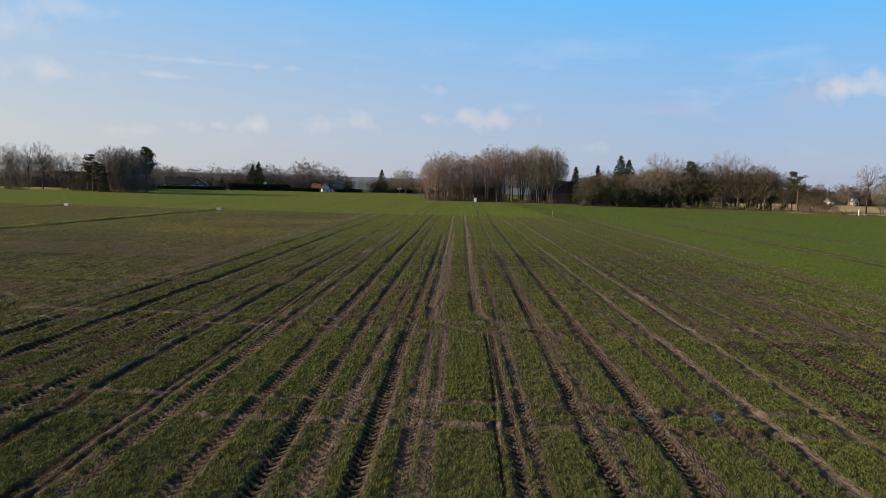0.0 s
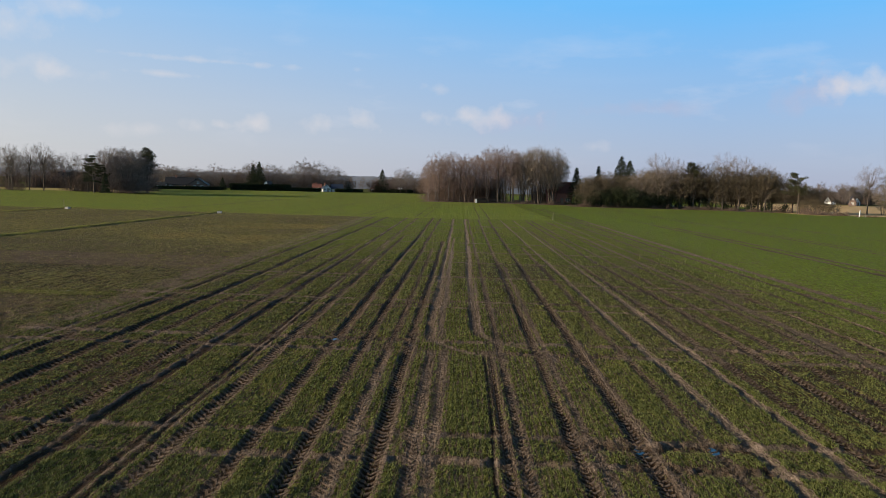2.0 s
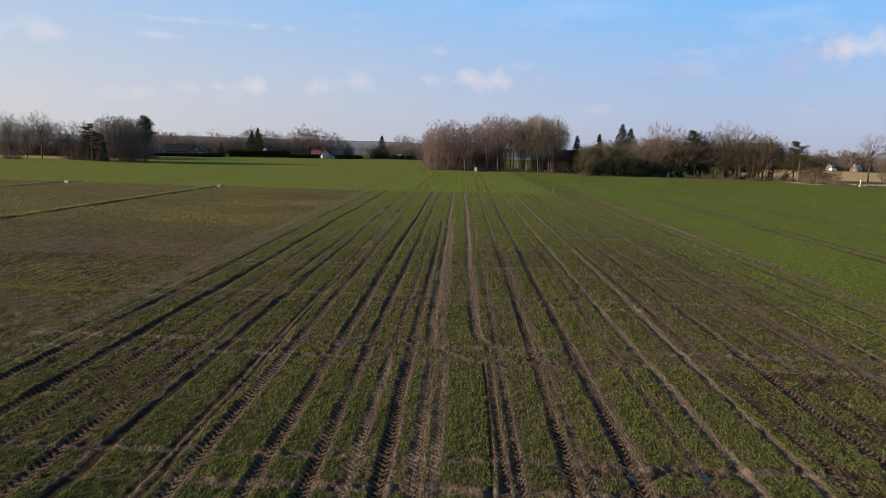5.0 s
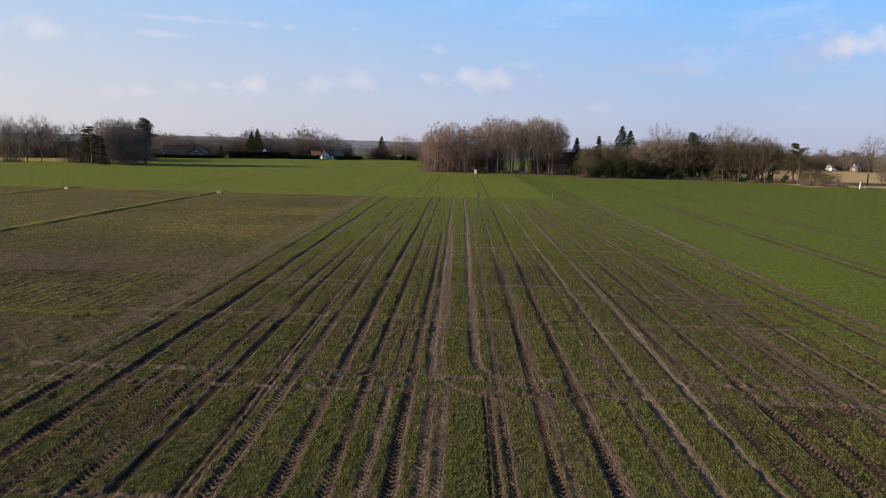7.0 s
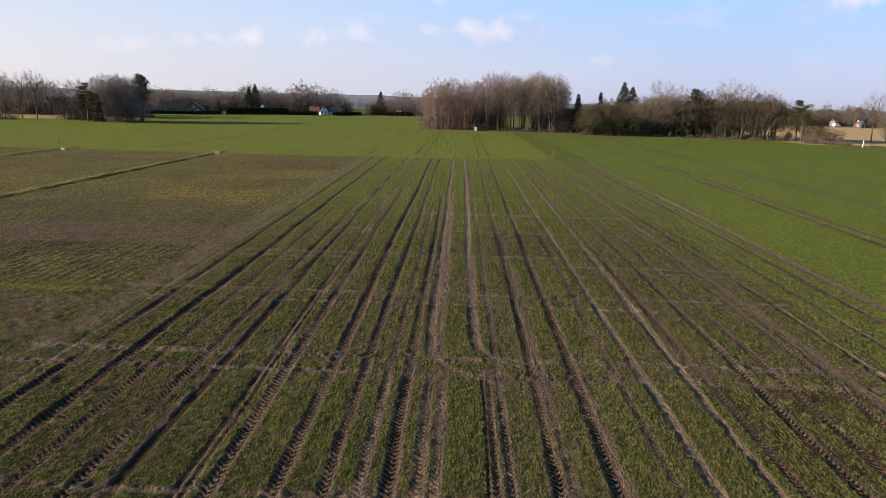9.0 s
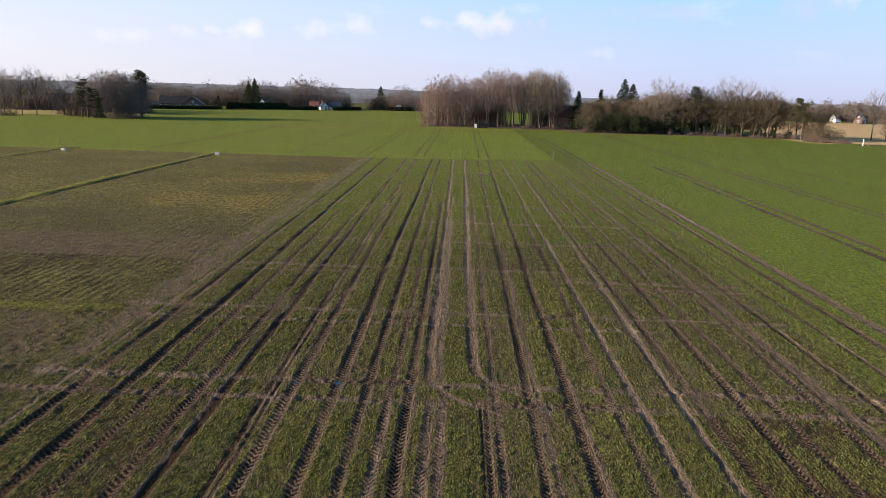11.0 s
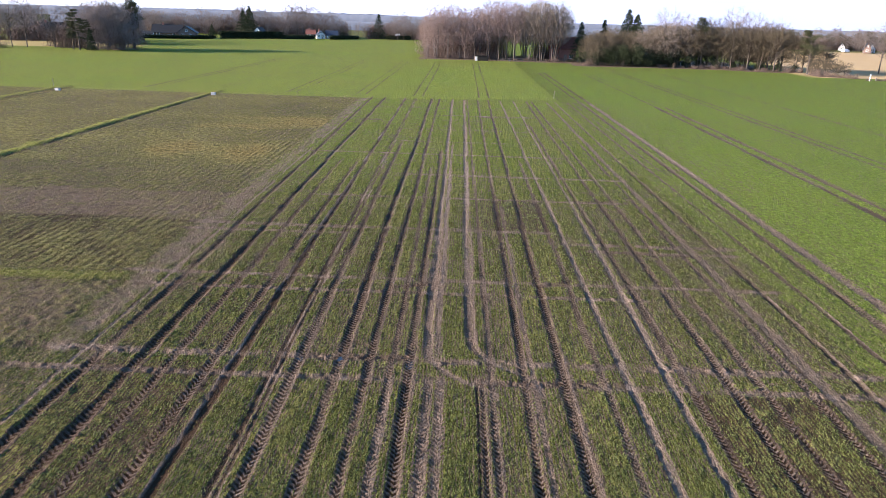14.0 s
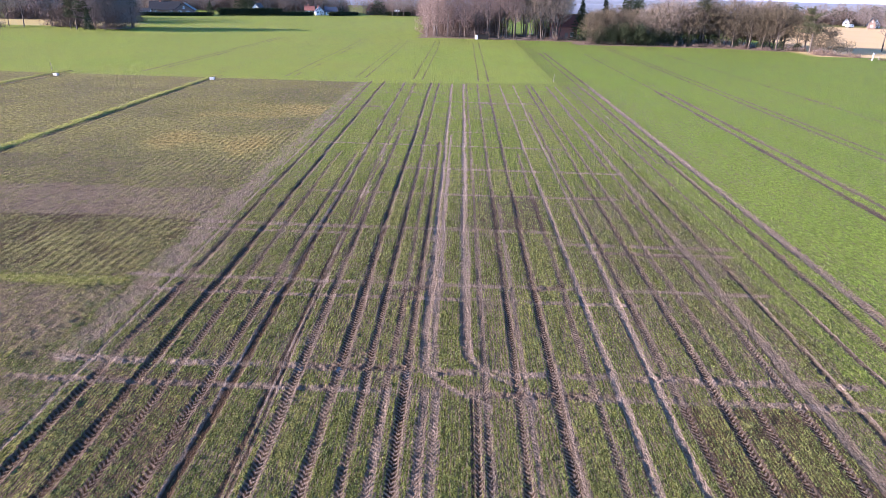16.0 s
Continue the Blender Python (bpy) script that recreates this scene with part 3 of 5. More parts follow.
            # real wetness; past 24 m extra darkening stands in for the rut's shadow
            wet[near] += damp * inner * (fade + .35 * step(24, 42, py))
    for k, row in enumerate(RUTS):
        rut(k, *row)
    for k, (xc, wide, deep) in enumerate(TRAMS):
        rut(60 + k, "far", xc, 0, wide, deep, .55, FIELD_END + 3 if xc < 16 else 36, 205)
    for k, (xc, wide, deep) in enumerate(((20.4, .32, .10), (18.98, .23, .08), (30.3, .18, .06), (31.8, .16, .05))):
        rut(90 + k, "far", xc, 0, wide, deep, .45, FIELD_END - 2, 178)
    # shallow grassed ditches with a dark cut on one side
    for xc in DITCHES:
        on = (y < FIELD_END + 1) * (y > -30)
        grass, cut = inside(xc - 1.15, xc - .05, x + .6 * (n3 - .5) + .4 * (n2 - .5), .25) * on, inside(xc, xc + .28, x + .3 * (n3 - .5), .10) * on
        crop, verge = np.maximum(crop, grass * (.75 + .4 * n2)), np.maximum(verge, grass)
        z, crop, wet = z + .05 * grass + .12 * grass * n2 - .14 * cut, crop - cut * .5, wet + .6 * cut
    # straw-coloured field to the right behind the hedge, and a strip beyond the left trees
    gold = (x > 92 + (y - 187) * .22) * (y > 191 - .02 * (x - 100)) * (y < 420) + .55 * (x < -112) * inside(226, 262, y, 2)
    straw = straw + gold
    # woodland floor under the trees
    wood = inside(-12, 36, x + 3 * n4, 1.5) * inside(223, 254, y + 2 * n4, 1.2) + inside(34, 97, x + 2 * n4, 1) * inside(212 - .3 * np.clip(x - 75, 0, 40), 262, y + 2 * n4, 1)
    crop, pale = crop - wood, pale + .25 * wood
    # duller meadows further off
    off = step(400, 460, y) * (straw < .5)
    lush, dry, crop = lush * (1 - .8 * off), dry + .45 * off * n5, crop - .15 * off * n5
    rust = np.clip(left * (orange * (1.9 * n4 * (.6 + .6 * n3) - .10) + .35 * step(52, 64, y) * n3), 0, 1)
    return z, np.clip(crop, 0, 1), np.clip(dry, 0, 1), rust, np.clip(lush, 0, 1), np.clip(pale, 0, 1), np.clip(wet, 0, 1), np.clip(straw, 0, 1), phase, np.clip(tread_, 0, 1), np.clip(verge, 0, 1), np.clip(plough, 0, 1), np.clip(right * (.75 + .5 * (n5 - .5)), 0, 1)


def grow(a, b, first, rate):
    out, s = [a], first
    while out[-1] < b:
        out.append(out[-1] + s)
        s *= rate
    return out


def ground():
    """One sheet: a fine near band, a coarser far band that shares its edge, then wide cells to the horizon."""
    def columns(fine, left, grade, side):
        xs = [-v for v in reversed(grow(17.0, 75, left, grade)[1:])]
        xs = [-v for v in reversed(grow(-xs[0], 3600, 1.2, 1.13)[1:])] + xs
        xs += list(np.arange(-17.0, 21.4, fine))
        xs += grow(xs[-1] + fine, 60, fine * 1.5, side)
        return np.array(xs + grow(xs[-1] + 1, 3600, 1.2, 1.13))
    seam = 31.0
    near_y = list(-np.array(grow(20, 3600, 8, 1.5))[::-1]) + list(np.arange(-18, 7.5, 1.5)) + list(np.arange(8.4, seam, 0.063)) + [seam]
    far_y = grow(seam, FIELD_END + 2, 0.11, 1.0108)
    far_y += grow(far_y[-1] + .5, 240, 0.7, 1.005)
    far_y += grow(far_y[-1] + 2, 3900, 2.0, 1.10)
    verts, faces, layers, base = [], [], [], 0
    seam_x = columns(.136, .20, 1.008, 1.014)
    seam_rows = lay_field(seam_x, np.full(len(seam_x), seam))
    for xs, ys in ((columns(.071, .13, 1.035, 1.05), np.array(near_y)), (seam_x, np.array(far_y))):
        gx, gy = (a.ravel() for a in np.meshgrid(xs, ys))
        data = [np.array(d, np.float64) for d in lay_field(gx, gy)]
        on = np.abs(gy - seam) < 1e-9
        for d, row in zip(data, seam_rows):
            d[on] = np.interp(gx[on], seam_x, row)
        w, h = len(xs), len(ys)
        i = (np.arange(h - 1)[:, None] * w + np.arange(w - 1)[None]).ravel() + base
        verts.append(np.stack([gx, gy, data[0]], 1))
        faces.append(np.stack([i, i + 1, i + w + 1, i + w], 1))
        layers.append(data[1:])
        base += w * h
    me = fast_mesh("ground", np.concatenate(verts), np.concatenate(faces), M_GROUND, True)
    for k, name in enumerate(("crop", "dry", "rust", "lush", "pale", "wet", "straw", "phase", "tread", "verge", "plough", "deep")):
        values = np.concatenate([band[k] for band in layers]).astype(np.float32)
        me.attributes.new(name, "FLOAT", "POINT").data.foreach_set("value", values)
    return tagged(new("ground", me), "flat farmland of rutted brown soil and young green wheat", "field", kind="structure")


ground()


# ---- trees ----
class Wood:
    """Gathers tapered limbs and thin twigs of one tree."""

    def __init__(self, seed):
        self.r = random.Random(seed)
        self.v, self.f = [], []
        self.tv, self.tf = [], []

    def limb(self, points, r0, r1, sides=5):
        n = len(points)
        base = len(self.v)
        for k, p in enumerate(points):
            ahead = points[min(k + 1, n - 1)] - points[max(k - 1, 0)]
            a = ahead.orthogonal().normalized()
            b = ahead.cross(a).normalized()
            rad = r0 + (r1 - r0) * k / (n - 1)
            for s in range(sides):
                t = 2 * math.pi * s / sides
                self.v.append(p + (a * math.cos(t) + b * math.sin(t)) * rad)
        for k in range(n - 1):
            for s in range(sides):
                i, j = base + k * sides + s, base + k * sides + (s + 1) % sides
                self.f.append((i, j, j + sides, i + sides))

    def twig(self, p, d, width):
        side = d.cross(Vector((self.r.uniform(-1, 1), self.r.uniform(-1, 1), self.r.uniform(-1, 1)))).normalized() * width
        i = len(self.tv)
        self.tv += [p - side * .5, p + side * .5, p + d]
        self.tf.append((i, i + 1, i + 2))

    def way(self, steep, spread=1.0):
        a = self.r.uniform(0, 2 * math.pi)
        return Vector((math.cos(a) * math.cos(steep), math.sin(a) * math.cos(steep), math.sin(steep))) * spread

    def bent(self, p, d, length, parts, wander, lift=0.0):
        pts = [p]
        d = d.normalized()
        for _ in range(parts):
            d = (d + Vector((self.r.uniform(-1, 1), self.r.uniform(-1, 1), self.r.uniform(-1, 1))) * wander + Vector((0, 0, lift))).normalized()
            pts.append(pts[-1] + d * (length / parts))
        return pts


def two_groups(points, r):
    """Splits points into two clusters."""
    a = points[r.randrange(len(points))]
    b = points[np.argmax(((points - a) ** 2).sum(1))]
    for _ in range(3):
        near = ((points - a) ** 2).sum(1) < ((points - b) ** 2).sum(1)
        if near.all() or not near.any():
            near = np.arange(len(points)) < len(points) // 2
        a, b = points[near].mean(0), points[~near].mean(0)
    return points[near], points[~near]


def bare_tree(seed, height, spread, low, leader, tips, spray=7, twig=.035, stems=1, thick=.012, rise=.8, length=1.0, bark=None, twig_mat=None):
    """Trunk mesh and crown mesh of a leafless tree. Limbs fork again and again towards tips that fill a lobed, rounded crown, and end in fine sprays.
    low: where the crown begins; leader: how far up the trunk goes; both as shares of the height. rise: how steeply the limbs climb."""
    w = Wood(seed)
    r = w.r
    middle = height * (low + (1 - low) * .50)
    lobes = [(w.way(r.uniform(-.5, 1.3)).normalized(), r.uniform(.06, .20)) for k in range(13)]
    heart = Vector((0, 0, middle))
    ends = []
    while len(ends) < tips:
        d = Vector((r.gauss(0, 1), r.gauss(0, 1), r.gauss(0, 1))).normalized()
        limit = min(1.0, .84 + sum(q * max(0, way.dot(d) * 3 - 2) for way, q in lobes)) * r.random() ** .36
        ends.append((d.x * spread * limit, d.y * spread * limit, middle + d.z * limit * (height - .5 - middle if d.z > 0 else middle - low * height)))
    ends = np.array(ends)

    def finish(p, tip):
        tip = Vector(tip)
        out = (tip - heart).normalized() * .55 + (tip - p).normalized() * .45
        w.twig(p, tip - p, twig * 1.3)
        for _ in range(spray):
            way = out * .55 + Vector((r.gauss(0, .55), r.gauss(0, .55), r.gauss(.10, .55)))
            w.twig(p.lerp(tip, r.uniform(.30, 1)) + Vector((r.gauss(0, .16), r.gauss(0, .16), r.gauss(0, .16))) * length, way.normalized() * r.uniform(.26, .62) * length, twig * r.uniform(.7, 1.1))

    def grow_limb(p, points, radius):
        if len(points) <= 3:
            for tip in points:
                finish(p, tip)
            return
        for group in two_groups(points, r):
            q = p.lerp(Vector(group.mean(0)), r.uniform(.42, .6))
            rad = max(.014, radius * (len(group) / len(points)) ** .5)
            if rad < .052:
                w.twig(p, (q - p) * 1.15, rad * 2.4)
            else:
                bow = Vector((r.uniform(-1, 1), r.uniform(-1, 1), -.6)) * (q - p).length * .10
                w.limb([p, (p + q) / 2 + bow, q], rad * 1.12, rad, 3)
            grow_limb(q, group, rad)

    groups = [ends]
    while len(groups) < stems:
        groups.sort(key=len)
        big = groups.pop()
        flat = big * (1, 1, .05)
        order = np.argsort(flat @ np.array([math.cos(len(groups) * 2.1), math.sin(len(groups) * 2.1), 0]))
        groups += [big[order[:len(big) // 2]], big[order[len(big) // 2:]]]
    for group in groups:
        centre = group.mean(0)
        foot = Vector((centre[0], centre[1], 0)) * (.16 if stems > 1 else 0) - Vector((0, 0, .3))
        top = Vector((centre[0] * .8, centre[1] * .8, leader * height))
        side = Vector((r.uniform(-1, 1), r.uniform(-1, 1), 0)) * height * .012
        trunk = [foot.lerp(top, k / 8) + side * math.sin(k / 8 * math.pi) * (1 if k % 2 else .6) for k in range(9)]
        base = height * thick * (1 if stems == 1 else .72)
        w.limb(trunk, base, base * (.14 if leader > .6 else .5), 6)
        held = np.clip((group[:, 2] - rise * np.hypot(group[:, 0] - centre[0], group[:, 1] - centre[1])) / height, low * .85, leader)
        order = np.argsort(held)
        for bunch in np.array_split(order, max(3, min(14, len(group) // 26))):
            at = float(held[bunch].mean()) / leader
            i = min(int(at * 8), 7)
            p = trunk[i].lerp(trunk[i + 1], min(1, at * 8 - i))
            for half in two_groups(group[bunch], r):
                grow_limb(p, half, base * .95 * (1.12 - .75 * at if leader > .6 else .8) * (len(half) / 26) ** .4 * .62)
    return fast_mesh("trunk", w.v, w.f, bark or M_BARK, True), fast_mesh("crown", w.tv, w.tf, twig_mat or M_TWIG)


def leaf_puff(w, centre, rx, ry, rz, count, size):
    """Small leaves scattered through a clump."""
    r = w.r
    for _ in range(count):
        d = Vector((r.gauss(0, 1), r.gauss(0, 1), r.gauss(0, 1))).normalized() * r.uniform(.55, 1.0)
        p = centre + Vector((d.x * rx, d.y * ry, d.z * rz))
        out = (d + Vector((r.uniform(-.8, .8), r.uniform(-.8, .8), r.uniform(-.5, .8)))).normalized()
        w.twig(p, out * size * r.uniform(.6, 1.4), size * r.uniform(.6, 1.1))


def pine_tree(seed, height, spread, bare_to=.5, lean=0.0, flat=1.0):
    w = Wood(seed)
    r = w.r
    trunk = w.bent(Vector((0, 0, -.3)), Vector((lean, 0, 1)), height, 8, .05, .04)
    w.limb(trunk, height * .02, height * .004, 6)
    for k in range(20):
        f = bare_to + (1 - bare_to) * (k + r.random()) / 20
        i = min(int(f * 8), 7)
        p = trunk[i].lerp(trunk[i + 1], f * 8 - i)
        length = spread * (1.05 - .75 * ((f - bare_to) / (1 - bare_to)) ** 1.5) * r.uniform(.6, 1.1)
        branch = w.bent(p, w.way(r.uniform(-.10, .60) * flat), length, 3, .16, .05)
        w.limb(branch, .07, .02, 4)
        for q in range(5):
            c = branch[1].lerp(branch[3], q / 4 if q else .1)
            leaf_puff(w, c + Vector((r.uniform(-.3, .3), r.uniform(-.3, .3), .1)), .85, .85, .42 * flat, 46, .22)
    return fast_mesh("trunk", w.v, w.f, M_BARK, True), fast_mesh("crown", w.tv, w.tf, M_PINE)


def spruce_tree(seed, height, spread, foot=.06):
    w = Wood(seed)
    r = w.r
    trunk = w.bent(Vector((0, 0, -.3)), Vector((0, 0, 1)), height * .99, 6, .01, .05)
    w.limb(trunk, height * .016, .03, 6)
    for k in range(int(height * 30)):
        f = foot + (.985 - foot) * r.random()
        layer = .68 + .32 * abs(math.sin(f * height * 1.9 + 1.2 * math.sin(k)))
        reach = spread * (1 - f) ** .95 * layer + .06
        d = w.way(r.uniform(-.40, -.02))
        length = reach * r.uniform(.75, 1.08)
        branch = w.bent(Vector((0, 0, f * height)), d, length, 2, .06, .04)
        w.twig(branch[0], branch[2] - branch[0], .12)
        for q in range(int(4 + length * 5)):
            c = branch[0].lerp(branch[2], 1 - .9 * r.random() ** 1.5)
            w.twig(c, (d * .8 + w.way(r.uniform(-1.2, .0)) * .6).normalized() * r.uniform(.3, .7), .19)
    return fast_mesh("trunk", w.v, w.f, M_BARK, True), fast_mesh("crown", w.tv, w.tf, M_NEEDLE)


def evergreen_bush(seed, height, spread, material=None, count=3600):
    w = Wood(seed)
    r = w.r
    w.limb(w.bent(Vector((0, 0, -.2)), Vector((0, 0, 1)), height * .7, 3, .1), .09, .02, 5)
    for k in range(14):
        a, q = r.uniform(0, 6.283), r.random() ** .5
        c = Vector((math.cos(a) * q * spread * .7, math.sin(a) * q * spread * .7, height * r.uniform(.12, .85) * (1 - .35 * q)))
        leaf_puff(w, c, spread * .42, spread * .42, height * .2, count // 14, .19)
    return fast_mesh("trunk", w.v, w.f, M_BARK, True), fast_mesh("crown", w.tv, w.tf, material or M_IVY)


def brush_clump(seed, height, spread, material=None, count=700):
    """Leafless undergrowth: thin rods that fan out from the ground."""
    w = Wood(seed)
    r = w.r
    w.limb(w.bent(Vector((0, 0, -.2)), Vector((0, 0, 1)), height * .6, 3, .1), .05, .015, 5)
    for k in range(14):
        foot = Vector((r.uniform(-1, 1) * spread * .7, r.uniform(-1, 1) * spread * .7, -.2))
        rod = w.bent(foot, w.way(r.uniform(.9, 1.5)), height * r.uniform(.5, 1), 3, .15)
        for q in range(3):
            w.twig(rod[q], rod[q + 1] - rod[q], .05)
        for q in range(count // 14):
            m = r.random()
            p = rod[0].lerp(rod[3], m) + Vector((r.uniform(-.7, .7), r.uniform(-.7, .7), r.uniform(-.2, .2)))
            p.z = max(p.z, .05)
            w.twig(p, w.way(r.uniform(.1, 1.5)) * r.uniform(.4, 1.0), .06)
    return fast_mesh("trunk", w.v, w.f, M_BARK, True), fast_mesh("crown", w.tv, w.tf, material or M_BRUSH)


def plant_kind(name, meshes, label, category, group):
    """One tree, from which the others of its kind are copied."""
    ob = thing(name, pose(0, 0, -60), label, category, group)
    mesh_part("trunk", meshes[0], ob)
    mesh_part("crown", meshes[1], ob)
    return ob


used = set()


def plant(kind, x, y, turn=0.0, size=1.0, tall=1.0):
    m = pose(x, y, 0.0, 0, 0, turn)
    if kind.name in used:
        ob = copy_thing(kind, m)
    else:
        used.add(kind.name)
        ob = kind
        ob.matrix_basis = m
    ob.scale = (size, size, size * tall)
    return ob


BIRCH_A = plant_kind("birch", bare_tree(11, 16.4, 4.6, .12, .76, 340, 12, .050, 2, .009, 1.0, 1.0, M_BIRCH, M_TWIG_RED), "two-stemmed leafless birch with pale trunk and reddish twigs", "tree", "grove trees")
BIRCH_B = plant_kind("birch", bare_tree(12, 16.2, 3.9, .14, .78, 300, 12, .050, 1, .010, 1.0, 1.0, M_BARK, M_TWIG_RED), "slim leafless birch with reddish twigs in a grove", "tree", "grove trees")
ALDER_A = plant_kind("alder", bare_tree(13, 18.4, 3.9, .20, .78, 340, 12, .050, 1, .012, .8), "tall leafless alder with upright brown crown", "tree", "grove trees")
ALDER_B = plant_kind("alder", bare_tree(14, 18.2, 4.4, .16, .76, 380, 12, .050, 2, .012, .9), "two-stemmed leafless alder with brown twigs", "tree", "grove trees")
ALDER_C = plant_kind("alder", bare_tree(24, 17.6, 3.5, .30, .78, 280, 12, .050, 1, .010, .7, 1.0, None, M_TWIG_RED), "slender leafless alder with a long bare trunk", "tree", "grove trees")
ASH = plant_kind("ash", bare_tree(15, 18.8, 6.2, .18, .50, 640, 12, .050, 3, .013, 1.0, 1.0, None, M_TWIG_GREY), "broad leafless tree with fine grey-brown rounded crown", "tree", "grove trees")
OAK_A = plant_kind("oak", bare_tree(16, 15.0, 6.0, .10, .42, 520, 10, .062, 1, .018, .6, .95, None, M_TWIG_OAK), "gnarled leafless oak with wide olive-brown crown", "tree", "wood edge trees")
OAK_B = plant_kind("oak", bare_tree(17, 15.0, 5.4, .06, .50, 520, 10, .062, 2, .016, .7, .95, None, M_TWIG_OAK), "dense leafless oak with brown twigs", "tree", "wood edge trees")
OAK_C = plant_kind("oak", bare_tree(18, 16.4, 5.6, .24, .50, 340, 11, .044, 1, .014, .7, 1.0, None, M_TWIG_PALE), "open-crowned pale grey leafless oak at the field edge", "tree", "wood edge trees")
OAK_D = plant_kind("oak", bare_tree(28, 15.0, 5.6, .18, .45, 420, 10, .062, 1, .020, .5, .9, None, M_TWIG_OAK), "crooked leafless oak with a spreading crown", "tree", "wood edge trees")
WILLOW = plant_kind("willow", bare_tree(20, 14.8, 5.0, .02, .55, 680, 11, .060, 5, .007, 1.3, 1.0, None, M_TWIG_PALE), "dense rounded leafless willow thicket", "tree", "willow clump")
SALLOW = plant_kind("willow", bare_tree(23, 14.6, 5.6, .03, .5, 600, 11, .060, 4, .008, 1.0, 1.0, None, M_TWIG_GREY), "rounded leafless willow with olive-yellow twigs", "tree", "willow clump")
GARDEN = plant_kind("garden_tree", bare_tree(19, 13.8, 5.4, .08, .45, 150, 13, .080, 1, .014, .7, 1.2, None, M_TWIG_PALE), "distant leafless garden tree with rounded brown crown", "tree", "village trees")
GARDEN_TALL = plant_kind("garden_tree", bare_tree(29, 14.6, 4.4, .10, .70, 145, 13, .080, 1, .012, .9, 1.2, None, M_TWIG_FAR), "distant tall leafless tree behind the houses", "tree", "village trees")
PINE_A = plant_kind("pine", pine_tree(21, 12.8, 3.6, .42), "dark Scots pine with flat layered crown", "tree", "pines")
PINE_B = plant_kind("pine", pine_tree(22, 12.8, 5.0, .36, .06), "leaning Scots pine with spreading needle crown", "tree", "pines")
PINE_C = plant_kind("pine", pine_tree(25, 12.0, 4.4, .34, .03, .35), "old Scots pine with flat spreading branch layers", "tree", "pines")
SPRUCE = plant_kind("spruce", spruce_tree(31, 13.0, 4.3), "narrow dark green spruce", "tree", "conifers")
SPRUCE_B = plant_kind("spruce", spruce_tree(32, 17.8, 9.0), "tall broad dark spruce rising over the wood", "tree", "conifers")
THICKET = plant_kind("hazel", bare_tree(33, 13.0, 5.6, .05, .40, 420, 10, .085, 3, .009, .9, 1.0, None, M_TWIG_OAK), "broad leafless hazel filling the wood edge", "tree", "wood edge trees")
HOLLY = plant_kind("evergreen_shrub", evergreen_bush(41, 5.5, 3.2), "dense dark evergreen shrub under the trees", "shrub", "undergrowth")
BRUSH = plant_kind("undergrowth", brush_clump(51, 3.2, 2.6), "tangled leafless brown undergrowth", "shrub", "undergrowth")
BRUSH_LOW = plant_kind("bramble", brush_clump(52, 1.6, 2.4), "low reddish-brown brambles along the field edge", "shrub", "undergrowth")

rnd = random.Random(7)
# the grove straight ahead: heights of its outline from west to east
GROVE_TOP = ((-16, 11.4), (-12, 14.3), (-8.4, 16.4), (-2.7, 16.5), (3.3, 16.0), (8.3, 18.6), (15.6, 19.0), (19, 17.4), (22.7, 19.3), (30, 19.4), (33, 18.0), (35, 15.5))


def outline(table, x):
    return float(np.interp(x, [p for p, q in table], [q for p, q in table]))


TALL = {"birch": 15.2, "alder": 17.1, "ash": 17.6, "oak": 14.2, "willow": 13.8, "garden_tree": 12.6, "hazel": 12.2}


def plant_to(kind, x, y, top, turn, fat=1.0):
    """Plants a tree so that its crown reaches that height."""
    size = top / TALL[kind.name.split(".")[0]]
    ob = plant(kind, x, y, turn, size)
    ob.scale = (size * fat, size * fat, size)
    return ob


for y, x0, x1, gap in ((228, -11.0, 32.5, 3.1), (234, -12, 33.5, 2.9), (241, -13, 34, 3.3), (248, -12, 33, 4.2)):
    x = x0
    while x < x1:
        px = x + rnd.uniform(-.9, .9)
        kinds = (BIRCH_A, BIRCH_B, ALDER_C) if px < -3 else (ALDER_C, BIRCH_B, ALDER_A) if px < 5 else (ALDER_A, ALDER_B, ALDER_C, ALDER_A) if px < 19 else (ASH, ALDER_B, ASH)
        kind = rnd.choice(kinds)
        if not (px > 25 and y < 240 and kind is not ASH):
            plant_to(kind, px, y + rnd.uniform(-2, 2), outline(GROVE_TOP, px) * rnd.uniform(.86, 1.02), rnd.uniform(0, 360), rnd.uniform(.9, 1.1))
        x += gap * (1.5 if kind is ASH else 1.0)
for k in range(18):
    plant(BRUSH, -11 + 22 * (k + rnd.random()) / 18, 247 + rnd.uniform(0, 8), rnd.uniform(0, 360), rnd.uniform(1.9, 3.0))
plant_to(BIRCH_A, -8.6, 226.5, 15.8, 20)
plant_to(ASH, 23.2, 231, 18.6, 40)
plant_to(ASH, 29.4, 229.5, 18.6, 200)
for k in range(40):
    plant(rnd.choice((BRUSH, BRUSH_LOW, BRUSH)), rnd.uniform(-12, 11), rnd.uniform(229, 248), rnd.uniform(0, 360), rnd.uniform(.6, 1.05))
for k in range(14):
    plant(BRUSH_LOW, rnd.uniform(16, 36), rnd.uniform(226, 236), rnd.uniform(0, 360), rnd.uniform(.6, .9))
for k in range(14):
    plant(BRUSH, rnd.uniform(-12, 11) if k % 3 else rnd.uniform(24, 36), rnd.uniform(238, 250), rnd.uniform(0, 360), rnd.uniform(1.3, 2.2))


def edge(x):
    """The line of the field edge in front of the wood."""
    return 213 - .34 * max(0, x - 74)


